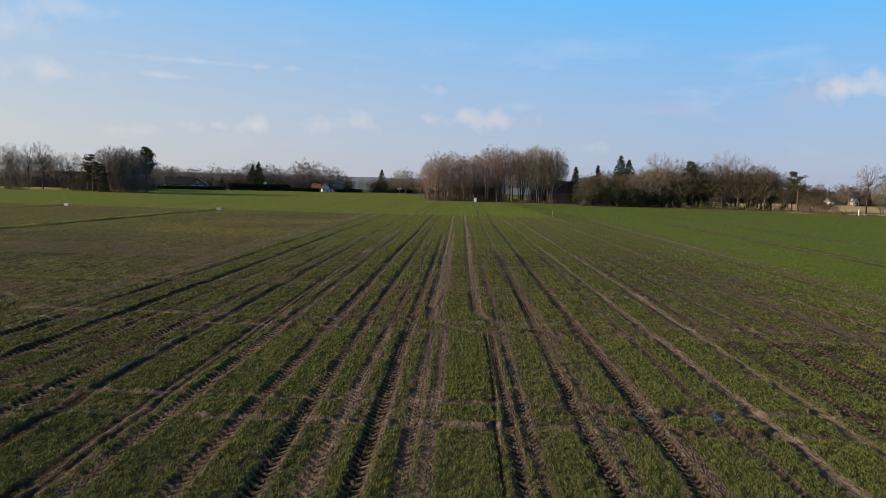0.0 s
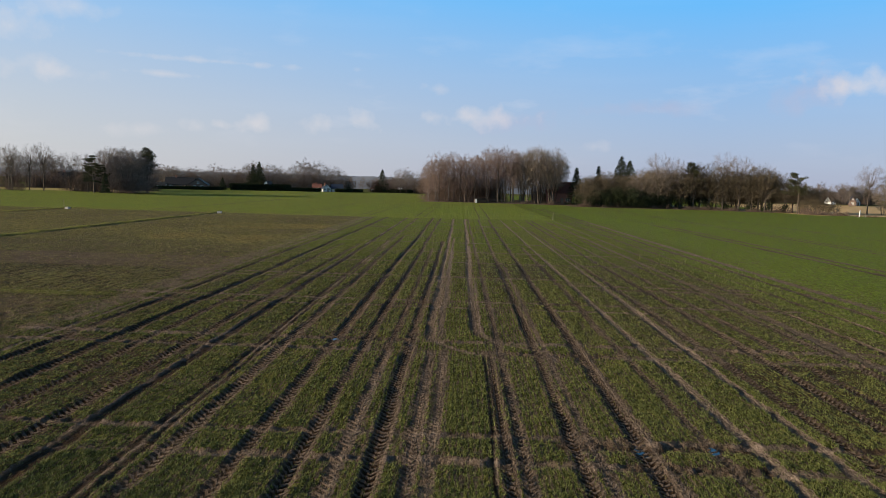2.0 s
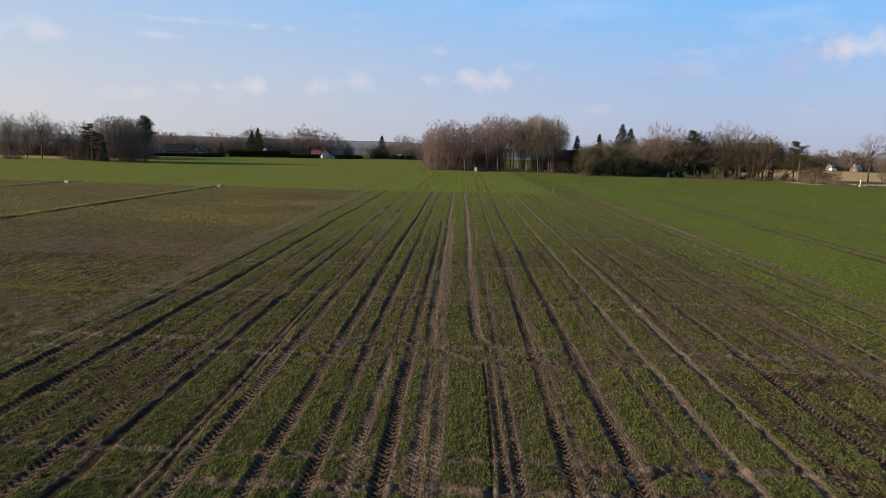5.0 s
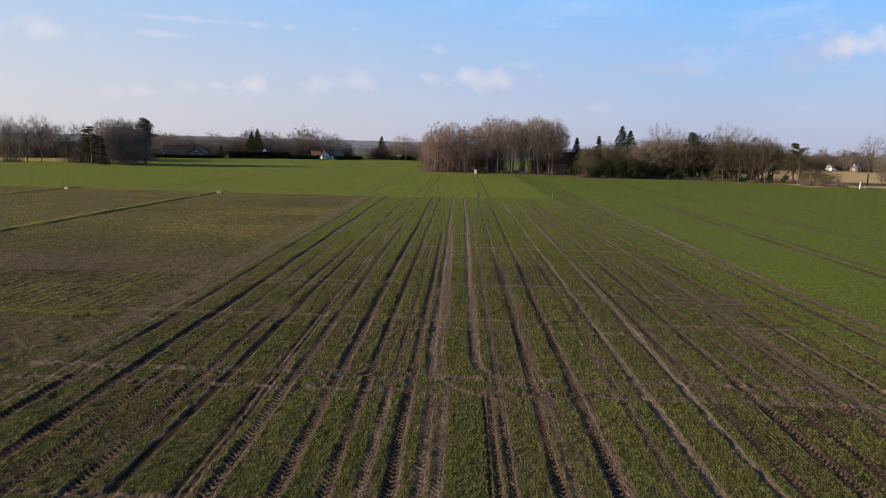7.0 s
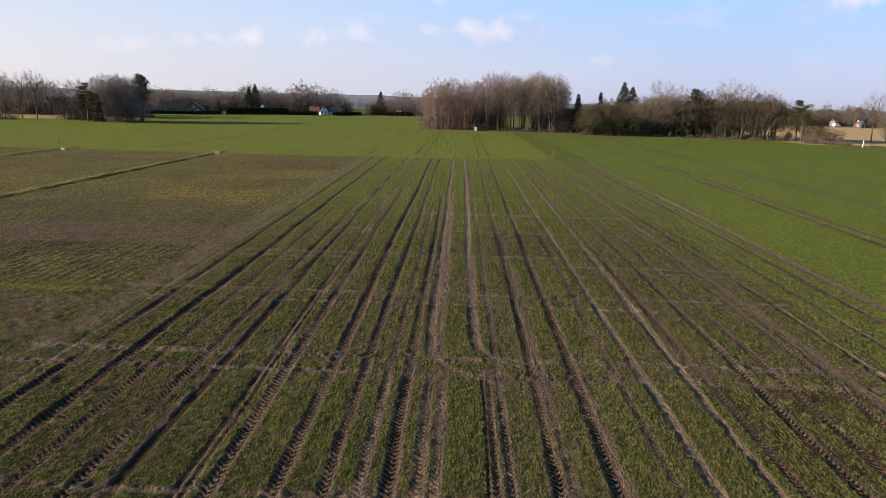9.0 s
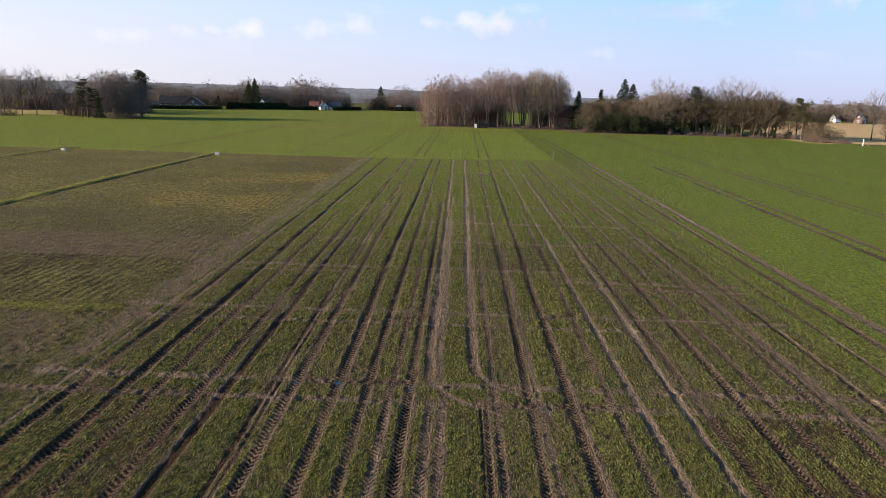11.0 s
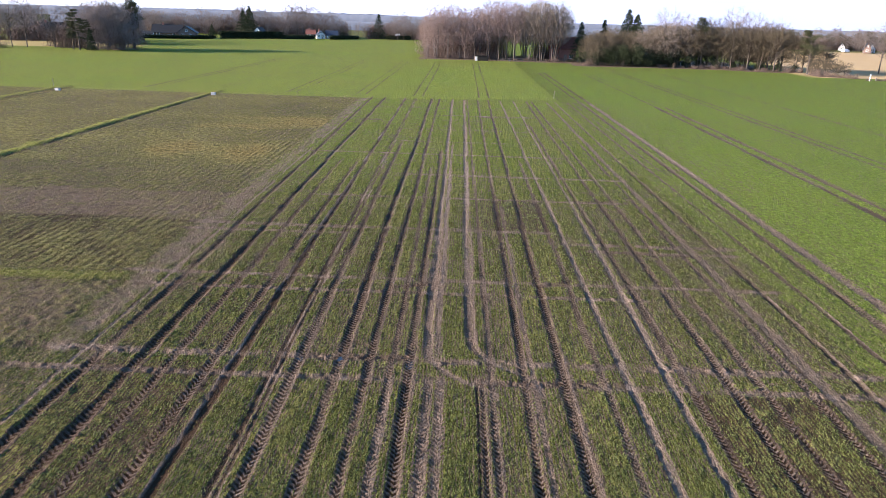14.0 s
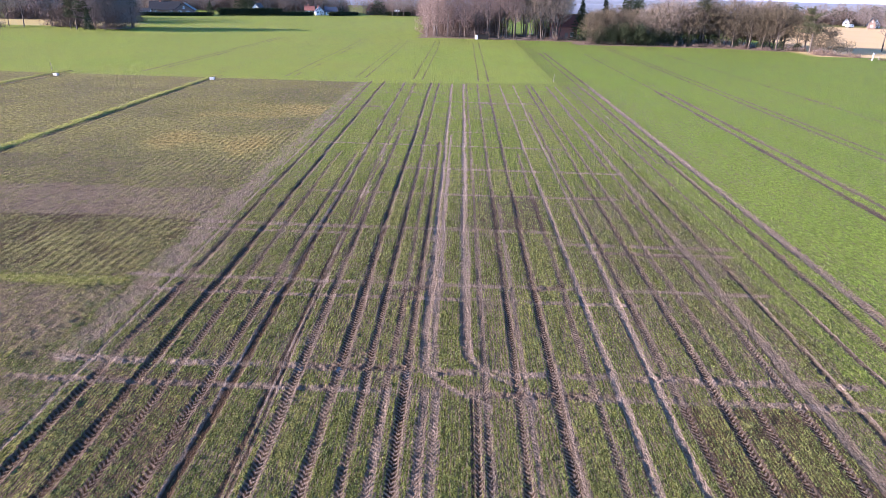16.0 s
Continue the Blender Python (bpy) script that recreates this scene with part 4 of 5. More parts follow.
# the wood to its right, along the field edge: the crowns that make its outline
for x, dy, top, kind, turn in ((40.6, 12, 9.4, OAK_B, 0), (44.0, 10, 10.8, OAK_D, 60), (46.6, 14, 11.6, OAK_A, 10), (54.5, 6, 10.8, SALLOW, 0), (57.0, 8, 12.2, SALLOW, 80), (60.2, 5, 13.0, SALLOW, 160),
                               (62.8, 11, 16.3, OAK_C, 30), (65.3, 6, 14.8, OAK_C, 210), (67.6, 5, 13.2, OAK_A, 45), (72.0, 5, 13.8, OAK_D, 100), (74.8, 9, 14.9, OAK_A, 130), (77.4, 6, 14.6, OAK_B, 20),
                               (80.2, 5, 13.9, OAK_A, 250), (83.0, 13, 16.8, OAK_C, 70), (85.2, 9, 15.7, OAK_C, 190), (84.0, 4, 13.0, OAK_D, 300), (87.4, 5, 14.0, OAK_B, 110), (90.0, 6, 14.0, OAK_A, 340),
                               (92.8, 6, 13.2, OAK_D, 15), (93.5, 13, 13.9, OAK_C, 95), (96.2, 4, 12.0, OAK_B, 230), (94.8, 9, 12.6, OAK_D, 70), (98.6, 5, 11.4, OAK_D, 130), (90.6, 3, 13.0, OAK_D, 200), (101.2, 7, 8.8, OAK_D, 50), (126.5, 25, 14.3, OAK_C, 140), (131.5, 24, 13.0, OAK_B, 40), (128.0, 20, 9.5, SALLOW, 40)):
    plant_to(kind, x, edge(x) + dy, top, turn)
for k in range(60):
    x = 38 + 57 * (k + rnd.random()) / 60
    top = 12.4 if x > 58 else 11.2
    plant_to(rnd.choice((OAK_A, THICKET, OAK_D, THICKET)), x, edge(x) + rnd.uniform(7, 24), top * rnd.uniform(.75, 1.08), rnd.uniform(0, 360))
for k in range(34):
    x = 36 + 62 * (k + rnd.random()) / 34
    plant(rnd.choice((BRUSH, BRUSH_LOW, BRUSH_LOW)), x, edge(x) + rnd.uniform(2, 6.5), rnd.uniform(0, 360), rnd.uniform(.45, .8))
for x, dy, s in ((38.5, 6, .75), (41, 4, .95), (43.5, 5, 1.05), (46, 3.5, 1.15), (48.5, 4.5, 1.2), (51, 3, 1.25), (53.5, 4.5, 1.1), (56, 3.5, 1.05), (59, 4, .9), (61.5, 3.5, .8), (64.5, 6, .9), (68, 5, .75), (72, 7, .8), (76, 6, .7), (81, 7, .7), (88, 6, .6), (92, 5, .55), (96, 4, .5)):
    plant(HOLLY, x, edge(x) + dy, rnd.uniform(0, 360), s, 1.15)
for k in range(16):
    x = 39 + 26 * (k + rnd.random()) / 16
    plant_to(THICKET, x, edge(x) + rnd.uniform(4.5, 8), rnd.uniform(4.5, 7.5), rnd.uniform(0, 360), 1.1)
plant(SPRUCE, 37.1, 229, 10, .96)
plant(SPRUCE, 45.0, 233, 80, 1.02)
plant(SPRUCE_B, 51.8, 230, 30, .94)
plant(SPRUCE_B, 54.0, 228, 130, .86)
for x, y, s, t, k in ((71.4, 219, 1.12, 20, PINE_A), (97.4, 204.0, .92, 90, PINE_B)):
    plant(k, x, y, t, s)
for k in range(16):
    plant(rnd.choice((BRUSH, BRUSH_LOW)), 96 + 8 * k / 15, 196 - 8 * k / 15 + rnd.uniform(0, 3), rnd.uniform(0, 360), rnd.uniform(.5, .8) * (1 - .03 * k))
for k in range(7):
    plant_to(THICKET, 98.5 + 8 * k / 6, 202 - 3 * k / 6 + rnd.uniform(0, 4), rnd.uniform(2.6, 4.6), rnd.uniform(0, 360), 1.1)
plant_to(THICKET, 101.0, 205, 8.5, 30)
plant_to(OAK_D, 104.5, 208, 8.0, 110)
for k in range(9):
    plant(BRUSH_LOW, 104 + 22 * k / 8, 184 + rnd.uniform(0, 2.5), rnd.uniform(0, 360), rnd.uniform(.25, .45))
# trees on the left
for x, y, top, k, t in ((-143.6, 217, 13.2, OAK_C, 10), (-139.2, 219, 13.6, OAK_C, 200), (-134.0, 218, 14.4, OAK_C, 100), (-127.5, 222, 11.8, OAK_C, 70), (-149, 224, 14, OAK_C, 300), (-124, 228, 11, OAK_D, 30)):
    plant_to(k, x, y, top, t, .8)
for x, y, top, k, t in ((-118.0, 224, 13.4, WILLOW, 30), (-114.6, 222, 14.6, WILLOW, 160), (-111.4, 224, 14.8, WILLOW, 250), (-108.4, 226, 14.2, WILLOW, 80), (-106.0, 222, 12.4, WILLOW, 10), (-110, 231, 14.0, WILLOW, 300), (-105.0, 228, 12.0, WILLOW, 200), (-116.4, 228, 13.8, WILLOW, 120), (-112.8, 228, 14.4, WILLOW, 40), (-108.8, 222, 13.0, WILLOW, 320), (-113.0, 219.5, 11.5, WILLOW, 220)):
    plant_to(k, x, y, top, t, .95)
plant(PINE_C, -115.2, 213.5, 30, .98)
plant(PINE_C, -113.4, 215.5, 130, .74)
plant(PINE_A, -117.6, 214.5, 160, .62)
for x, y, s in ((-129, 229, 2.1), (-125.5, 227, 2.4), (-122.5, 226, 2.2), (-119.5, 224, 1.8), (-109.5, 219, 1.6), (-106.5, 219, 1.8), (-104, 222, 1.6)):
    plant(BRUSH, x, y, x * 31, s)
plant(SPRUCE, -111.6, 213.5, 0, .50)
plant(PINE_A, -106.2, 231, 60, 1.16)
plant(PINE_A, -107.6, 233, 200, 1.10)
for k in range(26):
    plant_to(rnd.choice((GARDEN, GARDEN_TALL, GARDEN)), -125 - 66 * rnd.random(), 262 + 30 * rnd.random(), rnd.uniform(10, 14.5), rnd.uniform(0, 360))
for k in range(34):
    plant(BRUSH, -120 - 66 * rnd.random(), 258 + 9 * rnd.random(), rnd.uniform(0, 360), rnd.uniform(1.5, 2.4))
for x, y in ((-141, 212), (-145, 210), (-138.5, 212.5), (-147, 213)):
    plant(BRUSH, x, y, x * 7, .9)
# garden trees behind the far houses: heights of their outline from west to east
VILLAGE_TOP = ((-180, 11.5), (-166, 11.5), (-150, 10.5), (-137, 13.5), (-131, 10.5), (-125, 13.5), (-115, 14.8), (-108, 13.8), (-97, 15.0), (-89, 16.0), (-78, 14.6), (-70, 13), (-66, 8), (-50, 7), (-41, 11.5), (-33, 14), (-26, 12), (-14, 10))
for k in range(80):
    x = -178 + 164 * (k + rnd.random()) / 80
    if -66 < x < -48:
        continue
    y = 388 + .10 * (x + 120) + rnd.uniform(0, 34)
    plant_to(rnd.choice((GARDEN, GARDEN_TALL)), x * y / 390, y, outline(VILLAGE_TOP, x) * rnd.choice((1.08, 1.0, .9, .72)), rnd.uniform(0, 360), rnd.uniform(1.0, 1.3))
for k in range(10):
    plant_to(GARDEN_TALL, -78 + 32 * (k + rnd.random()) / 10, 470 + rnd.uniform(0, 20), rnd.uniform(6, 9), rnd.uniform(0, 360))
for x, y, k, s in ((-114.5, 386, SPRUCE_B, .90), (-118.5, 388, SPRUCE_B, .8), (-47.6, 406, SPRUCE_B, .78), (-123.2, 352, SPRUCE_B, .37), (-69, 410, SPRUCE, .6)):
    plant(k, x, y, x, s)
for k in range(64):
    x = -178 + 160 * (k + rnd.random()) / 64
    if -64 < x < -50:
        continue
    y = 408 + rnd.uniform(0, 26)
    plant(BRUSH, x * y / 390, y, rnd.uniform(0, 360), rnd.uniform(2.0, 3.8))
# trees round the distant houses on the right
for k in range(34):
    plant_to(rnd.choice((GARDEN, GARDEN_TALL)), 158 + 120 * rnd.random(), 440 + 50 * rnd.random(), rnd.uniform(10.5, 14), rnd.uniform(0, 360))
for k in range(20):
    kind = rnd.choice((PINE_A, HOLLY, HOLLY))
    plant(kind, 204 + 72 * (k + rnd.random()) / 20, 472 + rnd.uniform(0, 16), rnd.uniform(0, 360), rnd.uniform(.75, .95) if kind is PINE_A else rnd.uniform(1.8, 2.5))
for k in range(22):
    plant(BRUSH, 184 + 92 * (k + rnd.random()) / 22, 466 + rnd.uniform(0, 10), rnd.uniform(0, 360), rnd.uniform(2.0, 3.4))


def far_wood(name, x0, x1, y0, y1, height, seed, cell=2.2):
    """A distant wood: one lumpy canopy, from its steep edge over the crowns to the back."""
    across = np.arange(x0, x1, cell)
    rise = np.array([-.03, .45, .86, .95, 1.0, .98, .9, -.03])
    deep = np.array([0, .0, .015, .05, .2, .5, .9, 1.0])
    gx = np.repeat(across[None], len(rise), 0)
    gy = y0 + (y1 - y0) * np.repeat(deep[:, None], len(across), 1)
    rough = value_noise(gx, gy + 40 * rise[:, None], 5.5, seed) - .5
    tops = .86 + .12 * value_noise(across, across * 0, 160, seed + 1) + .06 * (value_noise(across, across * 0, 13, seed + 2) - .5) + .05 * (value_noise(across, across * 0, 5, seed + 3) - .5)
    gz = height * rise[:, None] * tops[None] + .35 * rough * (rise[:, None] > .1)
    w = len(across)
    i = (np.arange(len(rise) - 1)[:, None] * w + np.arange(w - 1)[None]).ravel()
    me = fast_mesh(name, np.stack([gx.ravel(), gy.ravel(), gz.ravel()], 1), np.stack([i, i + 1, i + w + 1, i + w], 1), M_FAR_HAZE, True)
    return tagged(new(name, me), "leafless woodland far across the fields, painted blue-grey for haze", "woodland", kind="stuff")


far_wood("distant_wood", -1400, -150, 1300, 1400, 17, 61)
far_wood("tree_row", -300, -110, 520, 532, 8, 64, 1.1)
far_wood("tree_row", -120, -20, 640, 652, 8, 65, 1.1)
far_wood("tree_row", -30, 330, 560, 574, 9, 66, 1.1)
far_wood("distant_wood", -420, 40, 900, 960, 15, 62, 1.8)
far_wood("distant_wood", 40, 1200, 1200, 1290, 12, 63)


# ---- houses ----
def gable_house(name, m, wide, deep, eaves, ridge, wall, roof, label, windows=(), chimney=True, along=True, door=True):
    """A house with a pitched roof. Windows: (across, height, width, tall) on the front, which faces -y. along: the ridge runs across."""
    ob = thing(name, m, label, "house", "village houses")
    bm = bmesh.new()
    w, d = wide / 2, deep / 2
    if along:
        prof = [(-d, 0), (d, 0), (d, eaves), (0, ridge), (-d, eaves)]
        ends = [[bm.verts.new((s * w, p, z)) for p, z in prof] for s in (-1, 1)]
    else:
        prof = [(-w, 0), (w, 0), (w, eaves), (0, ridge), (-w, eaves)]
        ends = [[bm.verts.new((p, s * d, z)) for p, z in prof] for s in (-1, 1)]
    bm.faces.new(ends[0])
    bm.faces.new(ends[1][::-1])
    for k in range(5):
        bm.faces.new((ends[0][k], ends[1][k], ends[1][(k + 1) % 5], ends[0][(k + 1) % 5]))
    bmesh.ops.recalc_face_normals(bm, faces=bm.faces)
    part("wall", bm, wall, ob)
    bm = bmesh.new()
    over, thick = .45, .22
    run = d if along else w
    lift = over * (ridge - eaves) / run
    for s in (-1, 1):
        cross = [(0, ridge + .04), (s * (run + over), eaves - lift + .04), (s * (run + over), eaves - lift + .04 + thick), (0, ridge + .04 + thick)]
        span = (w if along else d) + over
        ring = [[bm.verts.new((e * span, p, z) if along else (p, e * span, z)) for p, z in cross] for e in (-1, 1)]
        bm.faces.new(ring[0])
        bm.faces.new(ring[1][::-1])
        for k in range(4):
            bm.faces.new((ring[0][k], ring[1][k], ring[1][(k + 1) % 4], ring[0][(k + 1) % 4]))
    bmesh.ops.recalc_face_normals(bm, faces=bm.faces)
    top = part("roof", bm, roof, ob)
    if chimney:
        bm = a_box(-w * .3 - .4, -w * .3 + .4, -.4, .4, ridge - .8, ridge + 1.1, bevel=.05)
        part("chimney", bm, M_BRICK, top)
    for x, z, ww, hh in windows:
        bm = bmesh.new()
        for a, b, c, e in ((-ww / 2, ww / 2, hh / 2 - .1, hh / 2), (-ww / 2, ww / 2, -hh / 2, -hh / 2 + .1), (-ww / 2, -ww / 2 + .1, -hh / 2 + .1, hh / 2 - .1),
                           (ww / 2 - .1, ww / 2, -hh / 2 + .1, hh / 2 - .1), (-.05, .05, -hh / 2 + .1, hh / 2 - .1)):
            box(bm, x + a, x + b, -d - .08, -d + .02, z + c, z + e)
        win = part("window", bm, M_WHITE, ob)
        part("pane", a_box(x - ww / 2 + .08, x + ww / 2 - .08, -d - .03, -d + .01, z - hh / 2 + .08, z + hh / 2 - .08), M_GLASS, win)
    if door:
        part("door", a_box(w * .1, w * .1 + 1.0, -d - .06, -d + .02, 0, 2.1, bevel=.02), M_WOOD, ob)
    return ob


TWO = ((-1.7, 1.4, 1.3, 1.2), (1.7, 1.4, 1.3, 1.2))
gable_house("farmhouse", pose(-140, 340, 0, 0, 0, 14), 13, 8, 2.3, 5.6, M_BRICK_BROWN, M_ROOF_DARK, "brown brick farmhouse with a long dark tiled roof", ((-4, 1.4, 1.4, 1.2), (3, 1.4, 1.4, 1.2)))
gable_house("farmhouse", pose(-129.6, 337, 0, 0, 0, 14), 8.5, 8, 2.4, 5.2, M_BRICK_BROWN, M_ROOF_DARK, "brown brick gable wing with white windows", (*TWO, (0, 3.4, 1.0, .9)), False, False)
gable_house("house", pose(-76.6, 386, 0, 0, 0, 18), 4.2, 6, 2.0, 4.0, M_RENDER, M_ROOF_BLUE, "white rendered house with a blue-grey gable roof", ((-1.2, 1.4, 1.1, 1.2), (1.2, 1.4, 1.1, 1.2), (0, 3.2, .9, .9)), True, False)
gable_house("house", pose(-71, 388, 0, 0, 0, 18), 6.0, 6, 2.0, 4.1, M_RENDER, M_ROOF_BLUE, "white house wing with dark blue tiled roof", TWO, False)
gable_house("house", pose(-83, 392, 0, 0, 0, 10), 4.6, 6, 2.2, 4.2, M_RENDER, M_ROOF_RED, "low white house with a red tiled roof", TWO)
gable_house("house", pose(-51.0, 412, 0, 0, 0, -24), 5.0, 6, 2.6, 5.6, M_BRICK, M_ROOF_RED, "red brick house beside a dark spruce", (*TWO, (0, 4.2, 1.0, 1.0)), True, False)
gable_house("house", pose(-107.8, 381, 0, 0, 0, -5), 4.4, 7, 2.4, 5.0, M_RENDER, M_ROOF_DARK, "white gabled house among bare trees", ((0, 3.2, .8, .8),), False, False)
gable_house("house", pose(33.0, 238, 0, 0, 0, -8), 8.6, 8, 4.0, 7.4, M_BRICK, M_ROOF_RED, "red brick house half hidden behind bare trees", ((-2.8, 1.6, 1.3, 1.3), (2.8, 1.6, 1.3, 1.3)))
gable_house("barn", pose(-158, 275, 0, 0, 0, 20), 14, 8, 2.6, 6.4, M_BRICK_BROWN, M_ROOF_DARK, "old brown barn with dark roof behind trees", TWO)
gable_house("shed", pose(-143.5, 325, 0, 0, 0, 10), 5, 4, 1.9, 2.9, M_RENDER, M_ROOF_DARK, "small pale garden shed beside the farm", ((0, 1.2, 1.6, 1.0),), False, True, False)
gable_house("house", pose(234, 424, 0, 0, 0, -26), 4.0, 7, 2.2, 5.6, M_BRICK_BROWN, M_ROOF_DARK, "brown brick house with steep gable across the stubble", ((0, 1.4, 1.2, 1.2), (0, 3.8, .8, .9)), False, False)
gable_house("house", pose(241, 432, 0, 0, 0, -26), 3.6, 7, 2.2, 4.8, M_RENDER, M_ROOF_DARK, "pale house with steep dark roof across the stubble", ((0, 1.4, 1.2, 1.2), (0, 3.4, .8, .8)), False, False)
gable_house("house", pose(238, 460, 0, 0, 0, -26), 3.4, 7, 2.2, 4.8, M_RENDER, M_ROOF_DARK, "white gabled house with dark roof beyond the golden field", ((0, 1.4, 1.2, 1.2), (0, 3.4, .8, .8)), False, False)


def clipped_hedge(name, x0, x1, y0, y1, height, label, seed):
    """A long hedge: a rough leafy block with an uneven outline."""
    g = np.random.default_rng(seed)
    length = math.hypot(x1 - x0, y1 - y0)
    n = int(length * 420)
    t = g.random(n)
    c = np.stack([x0 + (x1 - x0) * t + g.normal(0, .5, n), y0 + (y1 - y0) * t + g.uniform(-.8, .8, n), height * g.random(n) ** .7], 1)
    v = np.stack([c, c + g.normal(0, .30, (n, 3)), c + g.normal(0, .30, (n, 3))], 1).reshape(-1, 3)
    v[:, 2] = np.maximum(v[:, 2], -.1)
    me = fast_mesh(name, v, np.arange(n * 3).reshape(-1, 3), M_IVY)
    return tagged(new(name, me), label, "hedge")


clipped_hedge("hedge", -116, -91, 343, 362, 3.3, "tall clipped dark green hedge by the farm", 71)
clipped_hedge("hedge", -150, -118, 316, 338, 1.2, "low dark hedge in front of the farmhouse", 72)
clipped_hedge("hedge", -91, -79, 362, 378, 1.6, "dark garden hedge before the red-roofed house", 73)
clipped_hedge("hedge", -70, -58, 380, 396, 1.6, "dark garden hedge beside the white house", 75)
clipped_hedge("hedge", -42, -30, 403, 406, 2.0, "dark clipped hedge at the far field edge", 74)


# ---- small things in the field ----
def shelter(m):
    ob = thing("field_shelter", m, "low dark field shelter with white end wall by the grove", "shed")
    part("end_panel", a_box(-2.0, -1.3, -.9, -.8, 0, 1.3, bevel=.02), M_RENDER, ob, "pale painted end panel")
    part("front_panel", a_box(-1.3, 2.0, -.85, -.78, .05, 1.3), M_DARK, ob)
    part("back_panel", a_box(-1.95, 1.95, .8, .88, 0, 1.4), M_WOOD, ob)
    for s in (-1, 1):
        part("side_panel", a_box(s * 1.98 - .04, s * 1.98 + .04, -.78, .8, 0, 1.4), M_WOOD, ob)
    part("roof", a_box(-2.2, 2.2, -1.1, 1.1, 1.5, 1.6, bevel=.03), M_DARK, ob)
    return ob


shelter(pose(5.9, 221.8, 0, 0, 0, 4))


def rail_fence(m, length, count):
    ob = thing("rail_fence", m, "low dark timber rail fence in front of the grove", "fence")
    for k in range(count):
        x = length * k / (count - 1)
        part("post", a_box(x - .07, x + .07, -.07, .07, -.3, 1.15, bevel=.02), M_OLDWOOD, ob)
    for z in (.45, .95):
        part("rail", a_box(-.1, length + .1, -.11, -.07, z - .07, z + .07), M_OLDWOOD, ob)
    return ob


rail_fence(pose(8.6, 222.6, 0, 0, 0, -2), 14, 8)


def field_van(m):
    ob = thing("delivery_van", m, "white van parked beyond the golden field", "van")
    bm = bmesh.new()
    prof = [(-2.4, .4), (2.3, .4), (2.4, 1.1), (1.9, 1.3), (1.4, 2.0), (-2.4, 2.05)]
    sides = [[bm.verts.new((x, s, z)) for x, z in prof] for s in (-.9, .9)]
    bm.faces.new(sides[0])
    bm.faces.new(sides[1][::-1])
    for k in range(6):
        bm.faces.new((sides[0][k], sides[1][k], sides[1][(k + 1) % 6], sides[0][(k + 1) % 6]))
    bmesh.ops.recalc_face_normals(bm, faces=bm.faces)
    body = part("body", bm, M_WHITE, ob)
    part("window", a_box(.6, 1.5, -.93, -.89, 1.3, 1.8), M_GLASS, body)
    for x in (-1.5, 1.5):
        for s in (-.8, .8):
            bm = bmesh.new()
            bmesh.ops.create_cone(bm, cap_ends=True, segments=14, radius1=.34, radius2=.34, depth=.2, matrix=pose(x, s, .34, 90))
            part("wheel", bm, M_DARK, ob)
    return ob


field_van(pose(222, 424, 0, 0, 0, 26))


def site_trailer(m):
    ob = thing("site_trailer", m, "small white trailer standing behind a dark hedge", "trailer")
    part("body", a_box(-1.3, 1.3, -.8, .8, .6, 3.2, bevel=.06), M_WHITE, ob)
    part("drawbar", a_box(1.3, 2.2, -.05, .05, .5, .6), M_METAL, ob)
    for s in (-.7, .7):
        bm = bmesh.new()
        bmesh.ops.create_cone(bm, cap_ends=True, segments=14, radius1=.35, radius2=.35, depth=.18, matrix=pose(0, s, .35, 90))
        part("wheel", bm, M_DARK, ob)
    return ob


site_trailer(pose(-37.3, 408, 0, 0, 0, 8))


def marker_box(m):
    ob = thing("marker_block", m, "pale concrete drain block at the end of a ditch", "block", "drain blocks")
    part("base", a_box(-.32, .32, -.28, .28, -.15, .26, bevel=.03), M_CONCRETE, ob)
    part("lid", a_box(-.36, .36, -.32, .32, .26, .34, bevel=.03), M_CONCRETE, ob)
    return ob


first = marker_box(pose(-37.8, 107.2, 0, 0, 0, 5))
copy_thing(first, pose(-61.5, 106.4, 0, 0, 0, -8))


def post(m, height):
    ob = thing("marker_post", m, "white plastic marker post at the field edge", "post", "field posts")
    part("shaft", a_box(-.09, .09, -.09, .09, -.3, height, bevel=.02), M_WHITE, ob)
    part("cap", a_box(-.12, .12, -.12, .12, height, height + .1, bevel=.03), M_WHITE, ob)
    return ob


post(pose(103.3, 183, 0, 0, 4, 12), 1.75)



def stake(m, height):
    ob = thing("field_stake", m, "thin weathered wooden stake marking the plot edge", "stake", "plot stakes")
    part("shaft", a_box(-.035, .035, -.035, .035, -.3, height, bevel=.01), M_WOOD, ob)
    return ob


def stub(m):
    ob = thing("stub_post", m, "short weathered grey timber post at the field corner", "post", "field posts")
    part("shaft", a_box(-.10, .10, -.10, .10, -.3, .85, bevel=.03), M_WOOD, ob)
    part("rail", a_box(-.05, .60, -.04, .04, .55, .65, bevel=.01), M_WOOD, ob)
    return ob


stub(pose(105.6, 184.2, 0, 0, 0, 20))


def utility_pole(m, height):
    ob = thing("utility_pole", m, "tall grey timber pole with a short cross-arm by the houses", "pole", "utility poles")
    bm = bmesh.new()
    bmesh.ops.create_cone(bm, cap_ends=True, segments=10, radius1=.16, radius2=.11, depth=height, matrix=Matrix.Translation((0, 0, height / 2 - .2)))
    part("mast", bm, M_WOOD, ob)
    part("cross_arm", a_box(-.9, .9, -.05, .05, height - .9, height - .78, bevel=.01), M_WOOD, ob)
    return ob


utility_pole(pose(222, 405, 0, 0, 0, 15), 8.5)
peg = stake(pose(15.5, 117.5, 0, 0, 3), 1.2)
copy_thing(peg, pose(-65.8, 112.8, 0, 4, 0))


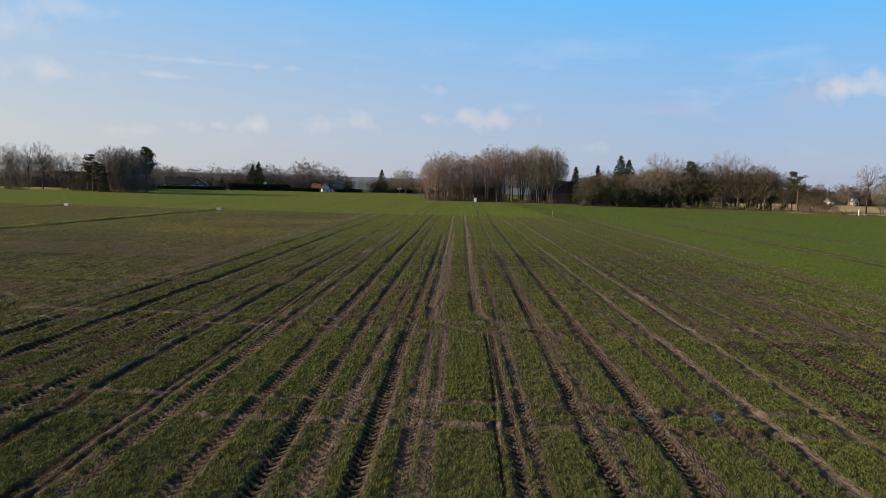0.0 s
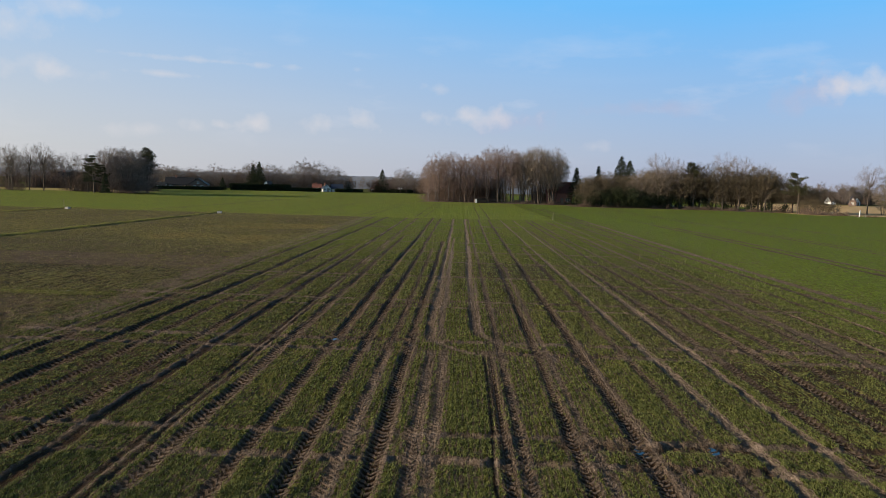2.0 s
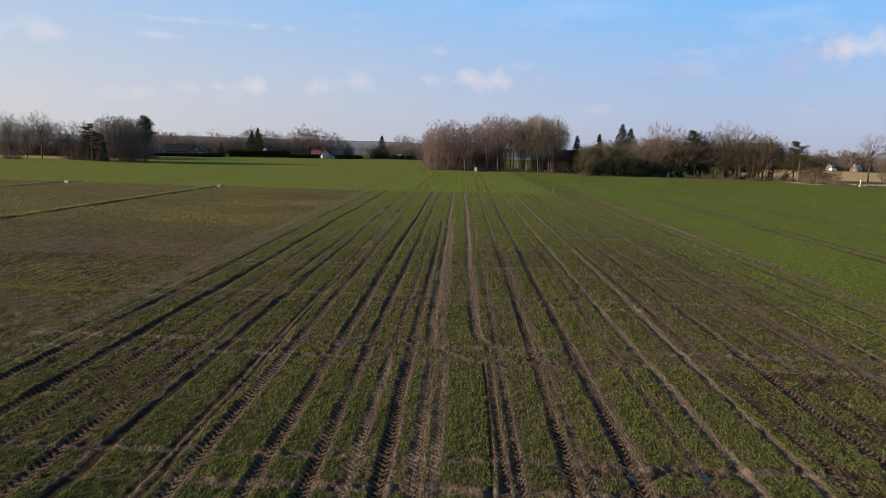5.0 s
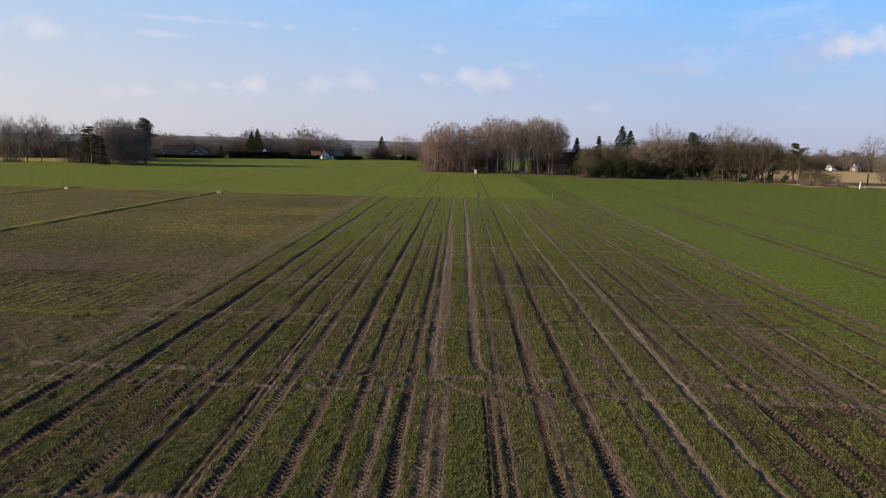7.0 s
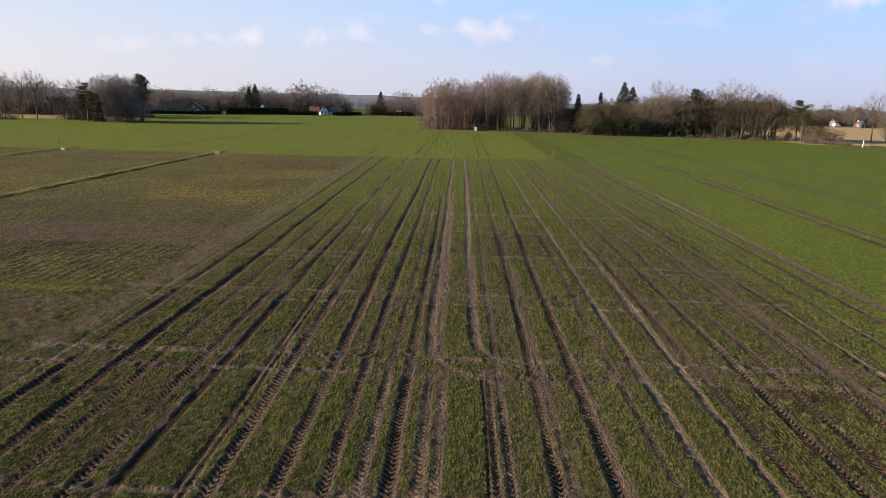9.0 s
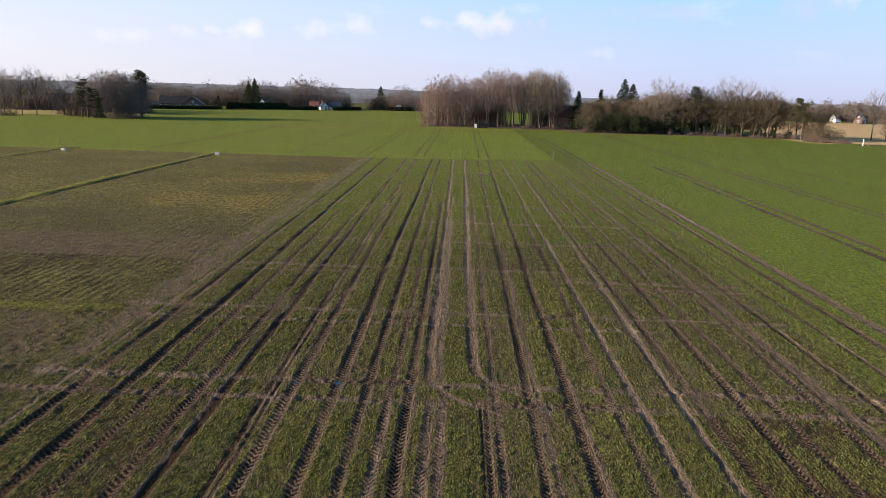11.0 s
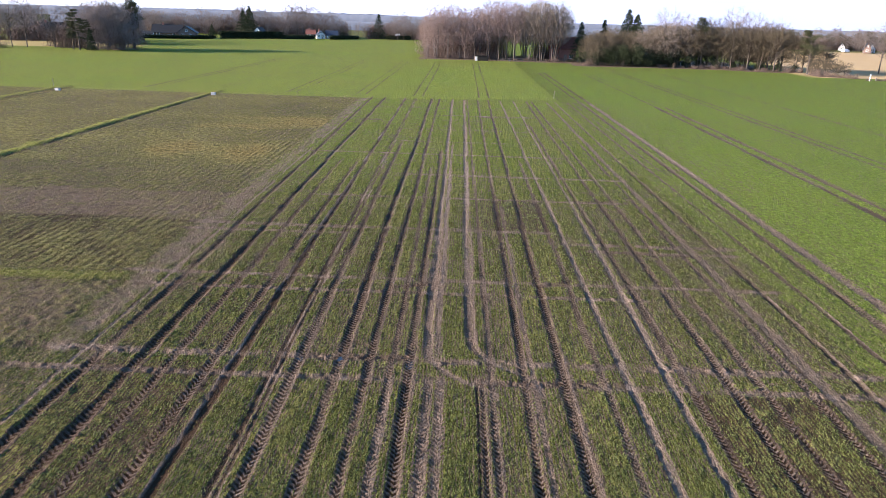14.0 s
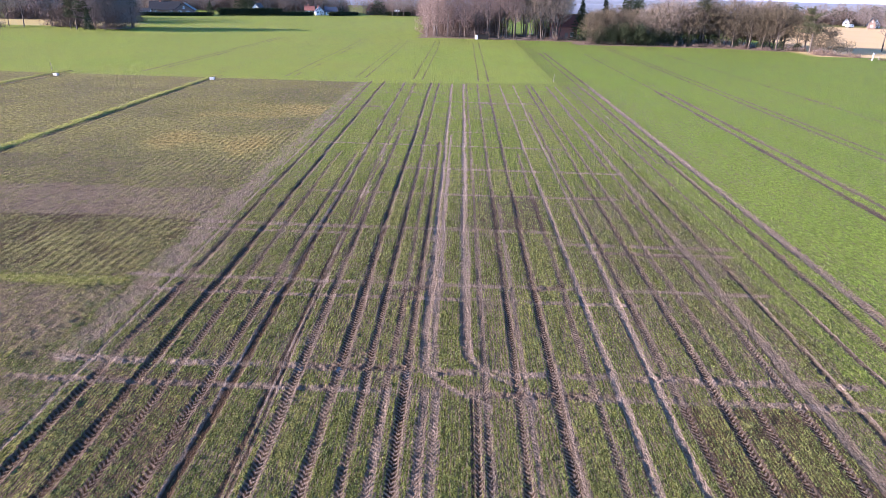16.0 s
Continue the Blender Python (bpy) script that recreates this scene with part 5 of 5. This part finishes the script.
def puddle(x, y, long, wide, seed):
    """Still water that fills the bottom of a rut up to its own level."""
    g = random.Random(seed)
    bm = bmesh.new()
    ring = [bm.verts.new((math.cos(a) * wide * g.uniform(.85, 1.12), math.sin(a) * long * g.uniform(.88, 1.1), 0)) for a in (k * math.pi / 16 for k in range(32))]
    bm.faces.new(ring)
    me = bpy.data.meshes.new("puddle")
    bm.to_mesh(me)
    bm.free()
    me.materials.append(M_WATER)
    u, v = np.meshgrid(np.linspace(-wide, wide, 9) * .6, np.linspace(-long, long, 15) * .7)
    ob = new("puddle", me)
    ob.location = (x, y, float(np.percentile(lay_field(x + u.ravel(), y + v.ravel())[0], 45)))
    return tagged(ob, "shallow rainwater puddle lying in a wheel rut", "puddle", "puddles")


puddle(-3.93, 22.9, .40, .15, 1)
puddle(-1.33, 22.9, .34, .14, 2)
puddle(-5.42, 23.0, .30, .12, 3)
puddle(4.14, 13.9, .34, .13, 4)
puddle(5.64, 13.9, .30, .10, 5)


# ---- young wheat ----
def sprigs(name, x, y, z, length, width, blades, material, label, seed, low=.35, high=1.25):
    """Small pointed blades that stand at the places x, y, z."""
    g = np.random.default_rng(seed)
    n, out = len(x), []
    for k in range(blades):
        a = g.uniform(0, 2 * np.pi, n)
        tilt = g.uniform(low, high, n)
        tip = np.stack([np.cos(a) * np.cos(tilt), np.sin(a) * np.cos(tilt), np.sin(tilt)], 1) * (length * g.uniform(.6, 1.5, n))[:, None]
        b = a + np.pi / 2
        side = np.stack([np.cos(b), np.sin(b), b * 0], 1) * width[:, None]
        c = np.stack([x + g.normal(0, .02, n), y + g.normal(0, .02, n), z - .012], 1)
        out.append(np.stack([c - side, c + side, c + tip], 1))
    v = np.concatenate(out).reshape(-1, 3)
    me = fast_mesh(name, v, np.arange(len(v)).reshape(-1, 3), material)
    return tagged(new(name, me), label, "crop", kind="stuff")


def wheat(count, seed):
    g = np.random.default_rng(seed)
    y = 1 / (1 / 62.0 + (1 / 8.6 - 1 / 62.0) * g.random(count))
    x = .35 + y * g.uniform(-.74, .72, count)
    x = np.round(x / .125) * .125 + g.normal(0, .026, count)
    keep = (x > -16) & (x < 27)
    x, y = x[keep], y[keep]
    z, crop, dry, rust, lush, *rest = lay_field(x, y)
    clump = value_noise(x, y, .13, 90)
    keep = g.random(len(x)) < np.clip((crop - .16) * 1.9 + 1.0 * (clump - .5), 0, 1) * (1 - step(34, 61, y)) * (1 - step(16, 24, x)) * (1 - 1.5 * np.clip(dry - .45, 0, .5))
    x, y, z = x[keep], y[keep], z[keep]
    sprigs("young_wheat", x, y, z, .040 + .0016 * y, .0024 + .00024 * y, 4, M_BLADE, "short green winter wheat seedlings in drilled rows", 6, .35, 1.35)


def residue(count, seed):
    g = np.random.default_rng(seed)
    y = 1 / (1 / 112.0 + (1 / 20.0 - 1 / 112.0) * g.random(count))
    x = np.maximum(-y * g.uniform(.15, .76, count), -62)
    keep = x < -14.5
    x, y = x[keep], y[keep]
    z, crop, *rest = lay_field(x, y)
    keep = g.random(len(x)) < np.clip(.25 + crop, 0, 1)
    x, y, z = x[keep], y[keep], z[keep]
    sprigs("plant_residue", x, y, z, .05 + .0006 * y, .004 + .00018 * y, 2, M_STUBBLE, "withered brown catch-crop stalks on bare soil", 8)


wheat(270000, 5)
residue(110000, 9)
